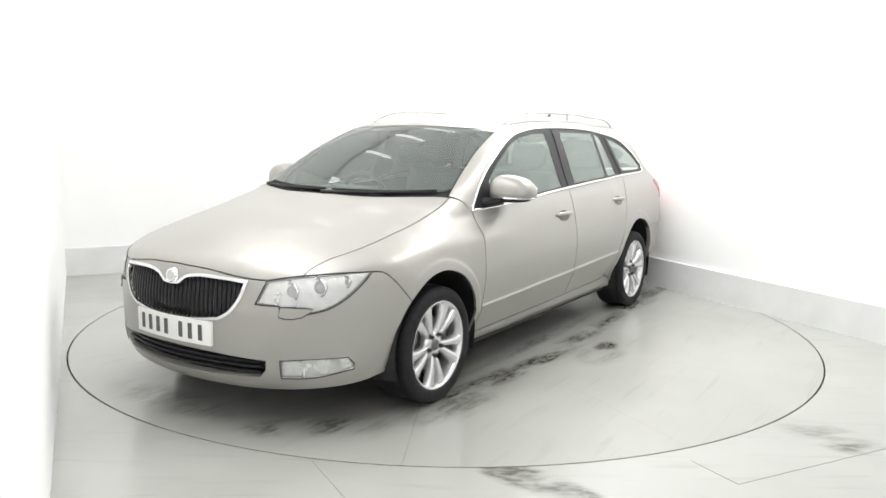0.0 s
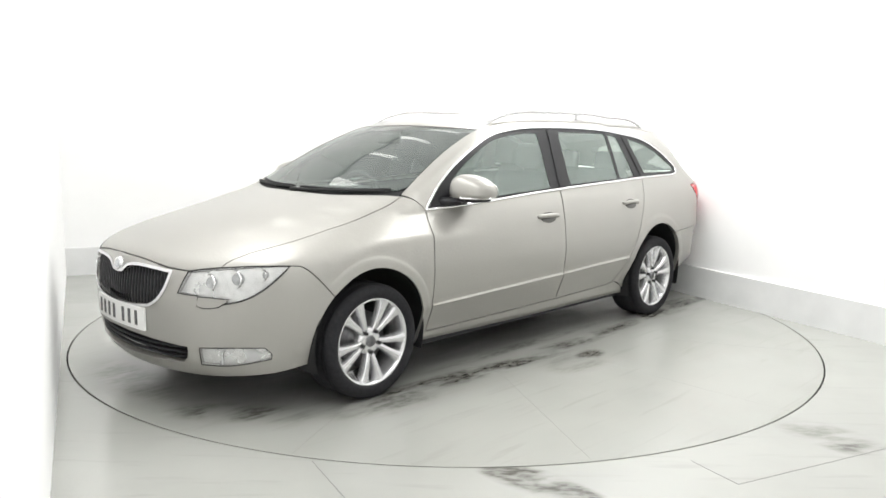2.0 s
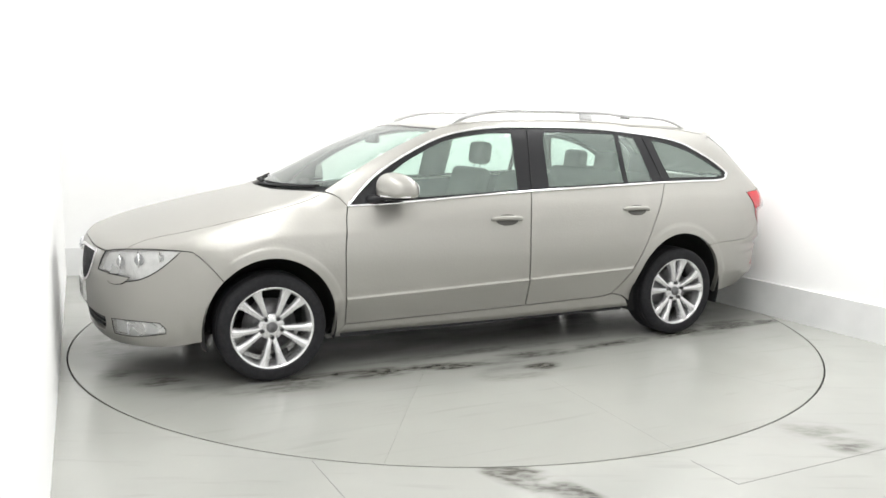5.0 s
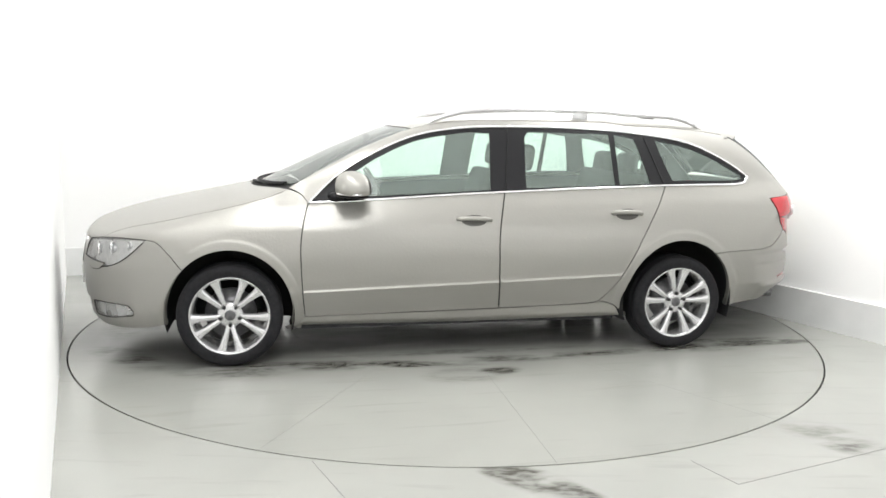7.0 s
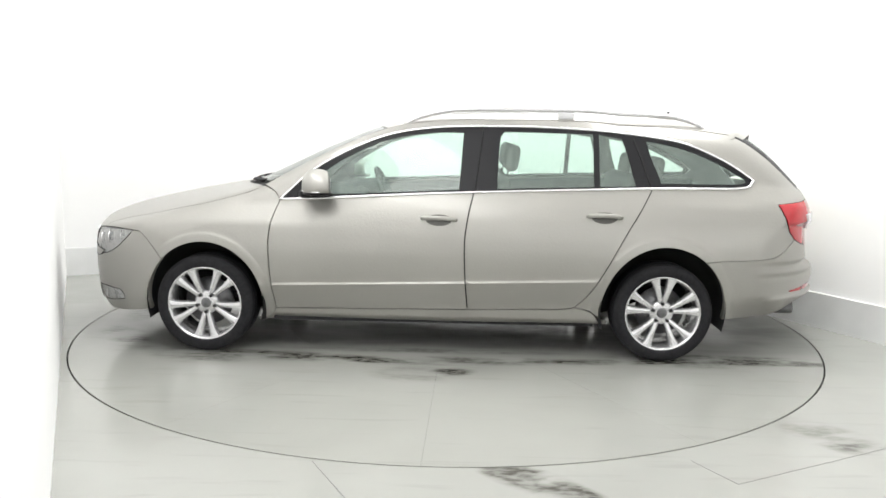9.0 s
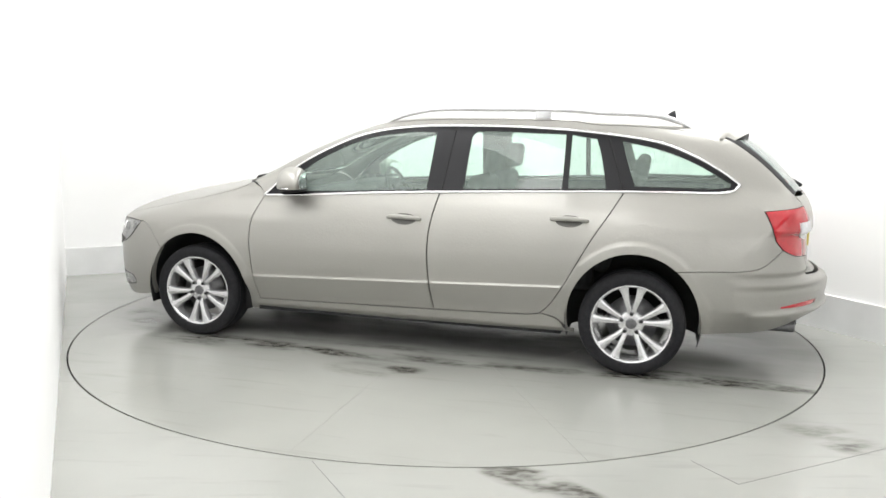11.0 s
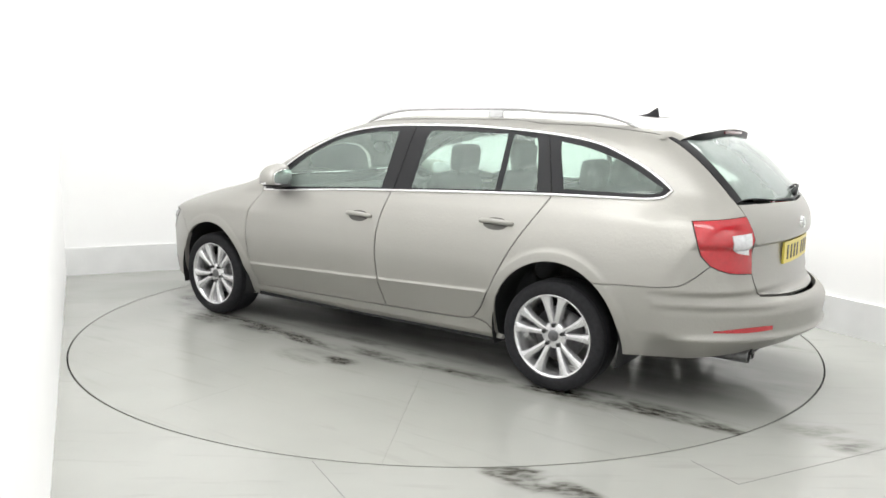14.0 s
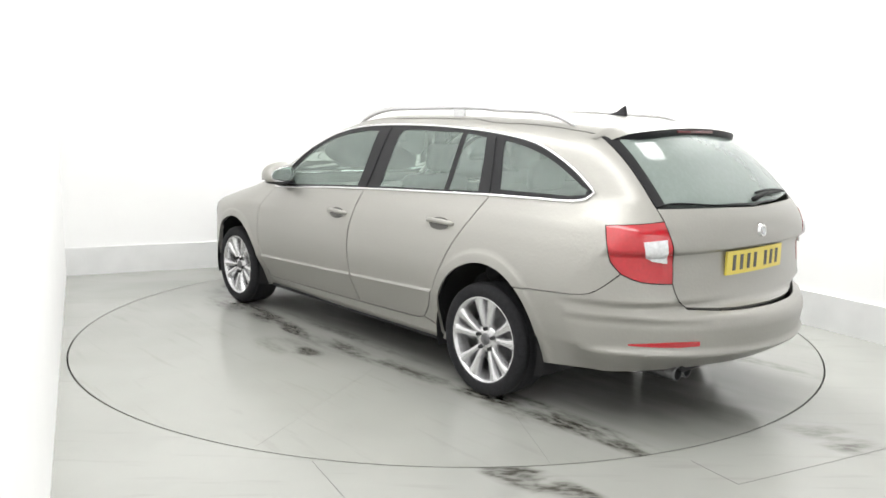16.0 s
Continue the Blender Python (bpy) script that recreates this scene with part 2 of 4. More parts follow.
# ---- the car's outer form: one smooth solid, F < 0 inside ----
def spline(xs, ys):
    xs, ys = np.array(xs, float), np.array(ys, float)
    h, dl = np.diff(xs), np.diff(ys) / np.diff(xs)
    m = np.zeros_like(xs)
    m[0], m[-1] = dl[0], dl[-1]
    for i in range(1, len(xs) - 1):
        m[i] = 0 if dl[i - 1] * dl[i] <= 0 else 2 * dl[i - 1] * dl[i] / (dl[i - 1] + dl[i])

    def f(x):
        x = np.asarray(x, float)
        i = np.clip(np.searchsorted(xs, x) - 1, 0, len(xs) - 2)
        t = (np.clip(x, xs[0], xs[-1]) - xs[i]) / h[i]
        y = (ys[i] * (1 + 2 * t) * (1 - t) ** 2 + m[i] * h[i] * t * (1 - t) ** 2 + ys[i + 1] * t * t * (3 - 2 * t)
             + m[i + 1] * h[i] * t * t * (t - 1))
        return y + np.where(x < xs[0], (x - xs[0]) * m[0], 0) + np.where(x > xs[-1], (x - xs[-1]) * m[-1], 0)
    return f


HALF_W = spline((-2.5, -2.1, -1.7, -1.3, -0.8, 0, 0.8, 1.3, 1.7, 2.1, 2.4), (0.82, 0.855, 0.885, 0.898, 0.90, 0.902, 0.898, 0.893, 0.88, 0.85, 0.81))
SECTION = spline((0.15, 0.22, 0.30, 0.40, 0.50, 0.62, 0.72, 0.82, 0.92, 0.98, 1.03, 1.38, 1.5),
                 (-0.118, -0.088, -0.060, -0.029, -0.009, 0.0, -0.010, -0.034, -0.073, -0.105, -0.131, -0.295, -0.373))
CREASE = spline((-0.30, -0.16, -0.08, -0.02, 0.0, 0.007, 0.016, 0.06, 0.12), (0.0, -0.020, -0.011, 0.001, 0.006, -0.001, -0.004, -0.002, 0.0))
TOP = spline((-2.7, -2.45, -2.28, -2.06, -1.90, -1.80, -1.4, -0.8, -0.3, 0.1, 0.35, 0.7, 1.05, 1.2, 1.3, 1.4, 1.7, 2.05, 2.22, 2.35),
             (0.62, 0.92, 1.13, 1.325, 1.412, 1.430, 1.466, 1.482, 1.477, 1.450, 1.398, 1.262, 1.097, 1.030, 1.000, 0.982, 0.925, 0.842, 0.78, 0.70))
NOSE = spline((0.15, 0.22, 0.28, 0.36, 0.45, 0.55, 0.65, 0.72, 0.78, 0.9), (2.16, 2.25, 2.282, 2.295, 2.302, 2.303, 2.292, 2.28, 2.258, 2.2))
TAIL = spline((0.2, 0.26, 0.33, 0.375, 0.39, 0.41, 0.46, 0.51, 0.55, 0.60, 0.70, 0.834, 0.846, 0.86, 0.90, 0.98, 1.2),
              (-2.22, -2.345, -2.446, -2.512, -2.527, -2.508, -2.516, -2.522, -2.50, -2.395, -2.372, -2.362, -2.388, -2.391, -2.388, -2.37, -2.2))


def smax(a, b, k):
    h = np.maximum(k - np.abs(a - b), 0) / k
    return np.maximum(a, b) + h * h * k / 4


def F(p):
    x, y, z = p[..., 0], np.abs(p[..., 1]), p[..., 2]
    fade = np.clip((x + 1.12) / 0.14, 0, 1) * np.clip((1.12 - x) / 0.14, 0, 1)
    sill_fade = np.clip((x + 1.1) / 0.1, 0, 1) * np.clip((1.08 - x) / 0.1, 0, 1)
    belt = np.clip((z - np.where(x > 0, 0.80, 0.95)) / 0.12, 0, 1)
    nar = np.where(x < -1.2, 0.045 * (x + 1.2) ** 2, 0) + np.where(x > 0.3, 0.15 * np.minimum(x - 0.3, 0.66) ** 2, 0)
    tuck = np.clip((-1.78 - x) / 0.2, 0, 1) * 0.55 * np.maximum(0.405 - z, 0)
    side = (y - (HALF_W(x) + SECTION(z) + fade * CREASE(z - (0.457 - 0.032 * x)) - belt * nar - sill_fade * 0.8 * np.maximum(0.232 - z, 0) - tuck)) * 0.93
    for cx, rx, rz in ((1.38, 0.350, 0.365), (-1.381, 0.365, 0.386)):
        r = np.sqrt(((x - cx) / rx) ** 2 + ((z - 0.315) / rz) ** 2)
        k = np.clip((1.185 - r) / 0.075, 0, 1)
        side = side - 0.0065 * k * k * (3 - 2 * k) * (z > 0.15)
    bow = np.tanh(x / 0.35)
    bow = bow * np.where(bow > 0, 0.24 + 0.16 * np.clip((x - 1.25) / 0.4, 0, 1), 0.26)
    slope = np.clip((np.abs(x + 0.2) - 0.5), 0, 1)
    front_part = np.clip((x - 0.2) / 0.4, 0, 1)
    glassy = front_part * np.clip((1.45 - x) / 0.4, 0, 1)
    top = (z - (TOP(x + bow * y * y) - (0.10 - 0.05 * glassy) * y * y)) / (1 + 0.3 * slope)
    front = x - (NOSE(z) - 0.35 * y * y - 0.8 * y ** 6)
    upper = np.clip((z - 0.53) / 0.1, 0, 1)
    rear = (TAIL(z) + upper * (0.2 * y * y + 1.1 * y ** 10) + (1 - upper) * (0.5 * y * y + 0.5 * y ** 6)) - x
    f = smax(side, top, 0.10 - 0.045 * glassy)
    f = smax(f, front, 0.05)
    return smax(f, rear, 0.04)


def grad(p):
    g = np.stack([F(p + e) - F(p - e) for e in np.eye(3) * 0.003], -1)
    return g / np.maximum(np.linalg.norm(g, axis=-1, keepdims=True), 1e-9)


def shoot(o, d, far):
    """Where rays from inside meet the outer form."""
    lo, hi = np.zeros(len(o)), np.full(len(o), far)
    for _ in range(30):
        mid = (lo + hi) / 2
        inside = F(o + mid[:, None] * d) < 0
        lo, hi = np.where(inside, mid, lo), np.where(inside, hi, mid)
    return o + lo[:, None] * d


AX = 1.40
SCALE = 0.8


def chart_in(chart, p):
    """Chart coordinates of one design point: (x, z) on the side, (x, y) on top, or a rough (x, y, z)."""
    if chart == "S":
        return (p[0], p[-1])
    if chart == "T":
        return (p[0], p[1])
    if len(p) == 2:
        q = chart_out("S", np.array([p]))[0]
    else:
        q = p
    if chart == "R":
        return (q[0], SCALE * math.atan2(q[2] - 0.5, q[1]))
    s = 1 if chart == "F" else -1
    return (SCALE * math.atan2(q[1], s * q[0] - AX), q[2])


def chart_out(chart, uv):
    u, v = uv[:, 0], uv[:, 1]
    z = np.zeros_like(u)
    if chart == "S":
        return shoot(np.stack([u, z, v], -1), np.stack([z, z + 1, z], -1), 1.2)
    if chart == "T":
        return shoot(np.stack([u, v, z + 0.55], -1), np.stack([z, z, z + 1], -1), 1.2)
    if chart == "R":
        a = v / SCALE
        return shoot(np.stack([u, z, z + 0.5], -1), np.stack([z, np.cos(a), np.sin(a)], -1), 1.5)
    s = 1 if chart == "F" else -1
    a = u / SCALE
    return shoot(np.stack([z + s * AX, z, v], -1), np.stack([s * np.cos(a), np.sin(a), z], -1), 1.6)


def inside_poly(pts, poly):
    x, y = pts[:, 0][:, None], pts[:, 1][:, None]
    a, b = poly, np.roll(poly, -1, 0)
    cross = (a[:, 1] > y) != (b[:, 1] > y)
    dy = np.where(np.abs(b[:, 1] - a[:, 1]) < 1e-12, 1e-12, b[:, 1] - a[:, 1])
    return (cross & (x < (b[:, 0] - a[:, 0]) * (y - a[:, 1]) / dy + a[:, 0])).sum(1) % 2 == 1


def loop(chart, curves, inset=0.0):
    """Closed outline from several smooth curves that meet at corners; inset in metres."""
    out = []
    for c in curves:
        q = [chart_in(chart, p) for p in c]
        out += catmull(q)[:-1]
    first = np.array(chart_in(chart, curves[0][0]))
    last = np.array(chart_in(chart, curves[-1][-1]))
    if np.linalg.norm(first - last) > 0.004:
        out += catmull([last, first])[:-1]
    pts = np.array(out)
    keep = np.linalg.norm(pts - np.roll(pts, 1, 0), axis=1) > 1e-4
    pts = pts[keep]
    area = np.sum(pts[:, 0] * np.roll(pts[:, 1], -1) - pts[:, 1] * np.roll(pts[:, 0], -1))
    if area < 0:
        pts = pts[::-1]
    if inset:
        a = pts - np.roll(pts, 1, 0)
        b = np.roll(pts, -1, 0) - pts
        na = np.stack([-a[:, 1], a[:, 0]], -1) / np.linalg.norm(a, axis=1)[:, None]
        nb = np.stack([-b[:, 1], b[:, 0]], -1) / np.linalg.norm(b, axis=1)[:, None]
        n = na + nb
        n /= np.maximum((n * n).sum(1), 0.6)[:, None] / 2
        pts = pts + n * inset
    return pts


from mathutils.geometry import delaunay_2d_cdt


def skin(chart, outline, holes=(), step=0.04, depth=0.012, lift=0.0, side=1, extra=()):
    """Curved sheet cut out of the outer form along an outline, with rims turned inwards."""
    loops = [outline, *holes]
    lo, hi = outline.min(0), outline.max(0)
    gx = np.arange(lo[0] + step / 2, hi[0], step)
    gy = np.arange(lo[1] + step / 2, hi[1], step)
    grid = np.array([(a + (step / 2 if j % 2 else 0), b) for j, b in enumerate(gy) for a in gx])
    ok = inside_poly(grid, outline) if len(grid) else np.zeros(0, bool)
    for h in holes:
        ok &= ~inside_poly(grid, h)
    every = np.concatenate(loops)
    if len(grid):
        grid = grid[ok]
    if len(grid):
        d = np.sqrt(((grid[:, None] - every[None]) ** 2).sum(-1)).min(1)
        grid = grid[d > step * 0.35]
    if len(extra):
        add = np.array(extra)
        add = add[inside_poly(add, outline)]
        add = add[np.sqrt(((add[:, None] - every[None]) ** 2).sum(-1)).min(1) > 0.004]
        near = np.sqrt(((grid[:, None] - add[None]) ** 2).sum(-1)).min(1)
        grid = np.concatenate([grid[near > 0.02], add])
    verts = [Vector(p) for p in every] + [Vector(p) for p in grid]
    edges, k = [], 0
    for l in loops:
        edges += [(k + i, k + (i + 1) % len(l)) for i in range(len(l))]
        k += len(l)
    v2, e2, faces, _, _, _ = delaunay_2d_cdt(verts, edges, [], 0, 1e-6)
    uv = np.array([tuple(v) for v in v2])
    tri = np.array([f for f in faces if len(f) == 3])
    cen = uv[tri].mean(1)
    ok = inside_poly(cen, outline)
    for h in holes:
        ok &= ~inside_poly(cen, h)
    tri = tri[ok]
    p = chart_out(chart, uv)
    n = grad(p)
    p = p + n * lift
    # same sense as the outward normal
    fl = np.einsum("ij,ij->i", np.cross(p[tri[:, 1]] - p[tri[:, 0]], p[tri[:, 2]] - p[tri[:, 0]]), n[tri[:, 0]])
    if np.median(fl) < 0:
        tri = tri[:, ::-1]
    verts, norms, tris = [p], [n], [tri]
    # rims
    base = len(p)
    cnt = {}
    for a, b, c in tri:
        for e in ((a, b), (b, c), (c, a)):
            cnt[e] = cnt.get(e, 0) + 1
    rim = [(a, b) for (a, b) in cnt if (b, a) not in cnt]
    if depth:
        idx = {}
        acc = {}
        for a, b in rim:
            w = np.cross(p[b] - p[a], n[a] + n[b])
            w /= max(np.linalg.norm(w), 1e-9)
            for q in (a, b):
                acc[q] = acc.get(q, 0) + w
        top, low, nn = [], [], []
        for q in acc:
            idx[q] = len(top)
            w = acc[q] / max(np.linalg.norm(acc[q]), 1e-9)
            top.append(p[q])
            low.append(p[q] - n[q] * depth)
            nn.append(w)
        m = len(top)
        rt = []
        for a, b in rim:
            i, j = idx[a], idx[b]
            rt += [(base + i, base + m + i, base + m + j), (base + i, base + m + j, base + j)]
        verts += [np.array(top), np.array(low)]
        norms += [np.array(nn), np.array(nn)]
        tris.append(np.array(rt))
    P, N, T = np.concatenate(verts), np.concatenate(norms), np.concatenate(tris)
    if side < 0:
        P, N, T = P * (1, -1, 1), N * (1, -1, 1), T[:, ::-1]
    me = bpy.data.meshes.new("skin")
    me.from_pydata(P.tolist(), [], T.tolist())
    me.shade_smooth()
    me.normals_split_custom_set_from_vertices(N.tolist())
    return me


def outline_points(chart, curves, lift=0.0, inset=0.0):
    p = chart_out(chart, loop(chart, curves, inset))
    return p + grad(p) * lift


def on(chart, c):
    """A design line laid exactly on the outer form."""
    return [tuple(q) for q in chart_out(chart, np.array(catmull([chart_in(chart, p) for p in c], 0.03)))]


def rev(c):
    return list(reversed(c))


def flip(c):
    """A curve carried over to the other side of the centre line, running back."""
    return [(p[0], -p[1], *p[2:]) for p in reversed(c)]


# ---- the studio ----
RIGHT_A, RIGHT_D = Vector((2.69, 0.01, 0)), Vector((0.48, -0.877, 0)).normalized()
BACK_A, BACK_D = Vector((-3.44, 1.43, 0)), Vector((0.9, 0.436, 0)).normalized()
LEFT_A, LEFT_D = Vector((-3.44, 1.43, 0)), Vector((0.426, -0.905, 0)).normalized()


def meet(a, d, b, e):
    k = ((b.x - a.x) * e.y - (b.y - a.y) * e.x) / (d.x * e.y - d.y * e.x)
    return a + k * d


CORNER_BL = BACK_A
CORNER_BR = meet(BACK_A, BACK_D, RIGHT_A, RIGHT_D)
CORNER_FL = LEFT_A + LEFT_D * 10.0
CORNER_FR = RIGHT_A + RIGHT_D * 8.6
HIGH = 3.4


def slab(name, a, b, z0, z1, thick, material, out=1):
    """Upright slab from a to b whose inner face runs through them."""
    d = (b - a).normalized()
    n = Vector((d.y, -d.x, 0)) * out * thick
    bm = bmesh.new()
    lo = [bm.verts.new((p.x, p.y, z0)) for p in (a, b, b + n, a + n)]
    hi = [bm.verts.new((p.x, p.y, z1)) for p in (a, b, b + n, a + n)]
    bm.faces.new(lo)
    bm.faces.new(hi)
    for i in range(4):
        bm.faces.new((lo[i], lo[(i + 1) % 4], hi[(i + 1) % 4], hi[i]))
    bmesh.ops.recalc_face_normals(bm, faces=bm.faces)
    return part(name, bm, material, None, smooth=False)


def studio():
    out = 0.2
    for nm, a, b in (("wall_north", CORNER_BR, CORNER_BL), ("wall_east", CORNER_FR, CORNER_BR), ("wall_west", CORNER_BL, CORNER_FL),
                     ("wall_south", CORNER_FL, CORNER_FR)):
        d = (b - a).normalized()
        w = slab(nm, a - d * 0.2, b + d * 0.2, -0.1, HIGH + 0.1, out, WALL)
        tagged(w, "bright white painted studio wall", "wall", kind="structure")
    for nm, a, b, q in (("baseboard_1", CORNER_BR, CORNER_BL, PLINTH), ("baseboard_2", CORNER_FR, CORNER_BR, PLINTH)):
        w = slab(nm, a, b, 0, 0.25, -0.03, q)
        tagged(w, "low pale grey plinth board along the wall", "baseboard", kind="structure")
    # floor with a round opening for the table
    bm = bmesh.new()
    n = 160
    inner = [bm.verts.new(((TABLE_R + 0.006) * math.cos(a), (TABLE_R + 0.006) * math.sin(a), 0)) for a in (2 * math.pi * k / n for k in range(n))]
    low = [bm.verts.new((v.co.x, v.co.y, -0.1)) for v in inner]
    outer = [bm.verts.new((v.co.x * 5.2, v.co.y * 5.2, 0)) for v in inner]
    for k in range(n):
        j = (k + 1) % n
        bm.faces.new((inner[k], outer[k], outer[j], inner[j]))
        bm.faces.new((low[k], inner[k], inner[j], low[j]))
    tagged(part("floor", bm, FLOOR, None, smooth=False), "pale grey painted studio floor with stains", "floor", kind="structure")
    fl = bpy.data.objects["floor"]
    for a, b in (((-0.545, -2.43), (-0.20, -3.05)), ((1.17, -2.575), (2.35, -2.00)), ((1.17, -2.575), (1.05, -2.36)), ((2.35, -2.00), (3.4, -1.5))):
        a, b = Vector((*a, 0)), Vector((*b, 0))
        d = (b - a).normalized()
        n = Vector((-d.y, d.x, 0)) * 0.0011
        bm = bmesh.new()
        v = [bm.verts.new((*p.xy, 0.0012)) for p in (a - n, b - n, b + n, a + n)]
        w = [bm.verts.new((*q.co.xy, -0.004)) for q in v]
        bm.faces.new(v)
        for k in range(4):
            bm.faces.new((v[k], w[k], w[(k + 1) % 4], v[(k + 1) % 4]))
        part("joint", bm, JOINT, fl, smooth=False)
    bm = bmesh.new()
    bmesh.ops.create_circle(bm, cap_ends=True, segments=64, radius=TABLE_R + 0.3, matrix=Matrix.Translation((0, 0, -0.08)))
    tagged(part("floor_pit", bm, PIT, None, smooth=False), "dark pit under the turntable", "pit", kind="structure")
    bm = box_bm(-9, -16, HIGH, 9, 7, HIGH + 0.1)
    tagged(part("ceiling", bm, CEILING, None, smooth=False), "pale grey studio ceiling", "ceiling", kind="structure")
    area_lamp("light_ceiling", pose(0.5, -1.3, HIGH - 0.05, 0, 0, 27), 8.0, 8.0, 125, (1, 0.995, 0.97))
    # added fill lamps out of view, to brighten three walls and the car's sides
    for a, b, watts in ((CORNER_BL + LEFT_D * 1.8, CORNER_BL + LEFT_D * 7.2, 46), (CORNER_FL, CORNER_FR, 70), (CORNER_BR, CORNER_BR + RIGHT_D * 5.0, 80)):
        d = (b - a).normalized()
        n = Vector((-d.y, d.x, 0))
        mid = (a + b) / 2 + n * -0.9
        mid = mid if (mid - Vector((0, -2, 0))).length < ((a + b) / 2 - Vector((0, -2, 0))).length else (a + b) / 2 + n * 0.9
        foot = (a + b) / 2
        m = look((mid.x, mid.y, HIGH - 0.15), (foot.x, foot.y, 0.3))
        area_lamp("wall_fill", m, (b - a).length * 0.9, 0.8, watts)


def turntable():
    """Round steel table: a middle disc and twelve wedge plates on a dark frame."""
    ob = new("turntable")
    tagged(ob, "round grey floor turntable of wedge plates with wet dirty streaks", "turntable")
    bm = bmesh.new()
    n = 120
    rings = [[bm.verts.new((r * math.cos(a), r * math.sin(a), z)) for a in (2 * math.pi * k / n for k in range(n))] for r, z in ((TABLE_R - 0.006, -0.006), (TABLE_R - 0.006, -0.07))]
    bm.faces.new(rings[0])
    for k in range(n):
        bm.faces.new((rings[0][k], rings[1][k], rings[1][(k + 1) % n], rings[0][(k + 1) % n]))
    part("frame", bm, FRAME, ob, smooth=False)
    inner = 1.10
    g = 0.0005

    def plate(name, outline):
        bm = bmesh.new()
        top = [bm.verts.new((x, y, 0)) for x, y in outline]
        low = [bm.verts.new((x, y, -0.006)) for x, y in outline]
        bm.faces.new(top)
        m = len(outline)
        for k in range(m):
            bm.faces.new((top[k], low[k], low[(k + 1) % m], top[(k + 1) % m]))
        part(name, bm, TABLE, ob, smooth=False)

    plate("middle_plate", [((inner - g) * math.cos(2 * math.pi * k / 96), (inner - g) * math.sin(2 * math.pi * k / 96)) for k in range(96)])
    for w in range(12):
        a0 = radians(29.2 + 30 * w)
        out = []
        for k in range(17):
            a = a0 + g / TABLE_R + (radians(30) - 2 * g / TABLE_R) * k / 16
            out.append(((TABLE_R - 0.004) * math.cos(a), (TABLE_R - 0.004) * math.sin(a)))
        for k in range(8, -1, -1):
            a = a0 + g / inner + (radians(30) - 2 * g / inner) * k / 8
            out.append(((inner + g) * math.cos(a), (inner + g) * math.sin(a)))
        plate("plate", out)
    return ob


def tube_lights():
    """Row of short ceiling tubes that washes the back wall."""
    d = BACK_D
    n = Vector((d.y, -d.x, 0))
    first = None
    for k in range(10):
        c = BACK_A + d * (0.55 + 0.50 * k) + n * 0.75
        m = Matrix.Translation((c.x, c.y, HIGH - 0.14)) @ pose(0, 0, 0, 0, 0, math.degrees(math.atan2(n.y, n.x)))
        if first is None:
            first = new("tube_light")
            tagged(first, "short white ceiling tube light on a pale batten", "lamp", "tube lights along the back wall")
            part("batten", box_bm(-0.48, -0.05, 0.03, 0.48, 0.05, 0.14, 0.01), WALL, first, smooth=False)
            part("tube", tube([(-0.45, 0, 0), (0.45, 0, 0)], 0.032, 10), TUBE, first)
            first.matrix_basis = m
        else:
            copy_thing(first, m)


studio()
tube_lights()
table = turntable()


# ---- the car ----
car = new("car")
tagged(car, "beige metallic estate car with silver roof rails, wet from washing", "car")

WHEEL_F, WHEEL_R, HUB_Z, ARCH_Z = 1.38, -1.381, 0.299, 0.315
ARCH = {WHEEL_F: (0.350, 0.365), WHEEL_R: (0.365, 0.386)}


def arch(cx, a0, a1, n=15, grow=0.0):
    rx, rz = ARCH[cx]
    angles = [radians(a0 + (a1 - a0) * k / (n - 1)) for k in range(n)]
    return [(cx + (rx + grow) * math.cos(a), ARCH_Z + (rz + grow) * math.sin(a)) for a in angles]


def arch_rings(chart):
    """Chart points along the lip round both wheel arches, so that its edge is crisp."""
    flat = np.array([p for cx in ARCH for g in (0.012, 0.030, 0.042, 0.054, 0.066, 0.080) for p in arch(cx, 2, 178, 34, g)])
    return [chart_in(chart, p) for p in chart_out("S", flat)]


# shared lines of the left side, as (x, z) or rough (x, y, z)
DOOR_FRONT = [(0.932, 0.933), (0.958, 0.85), (0.981, 0.69), (0.973, 0.44), (0.958, 0.268)]
DOOR_MID = [(-0.238, 0.998), (-0.205, 0.85), (-0.189, 0.706), (-0.195, 0.5), (-0.213, 0.287)]
DOOR_REAR = [(-1.305, 1.036), (-1.237, 0.92), (-1.14, 0.767), (-1.06, 0.62), (-0.995, 0.50), (-0.925, 0.385), (-0.86, 0.317)]
SILL_TOP_F = [(0.958, 0.268), (0.4, 0.277), (-0.213, 0.287)]
SILL_TOP_R = [(-0.213, 0.287), (-0.6, 0.296), (-0.80, 0.303), (-0.86, 0.317)]
BELT_F = [(0.932, 0.933), (0.5, 0.958), (0.1, 0.982), (-0.238, 0.998)]
BELT_R = [(-0.238, 0.998), (-0.75, 1.018), (-1.305, 1.036)]
BELT_Q = [(-1.305, 1.036), (-1.6, 1.040), (-1.80, 1.042), (-1.89, 1.056), (-1.921, 1.088)]
GLAZE_TOP = [(-1.921, 1.088), (-1.83, 1.155), (-1.677, 1.238), (-1.463, 1.315), (-1.108, 1.362), (-0.756, 1.384), (-0.407, 1.389), (-0.025, 1.378),
             (0.285, 1.328), (0.557, 1.216), (0.757, 1.094), (0.932, 0.933)]
SCREEN_SIDE = [(1.045, 0.69, 0.995), (0.90, 0.655, 1.09), (0.68, 0.61, 1.22), (0.46, 0.575, 1.33), (0.30, 0.56, 1.39)]
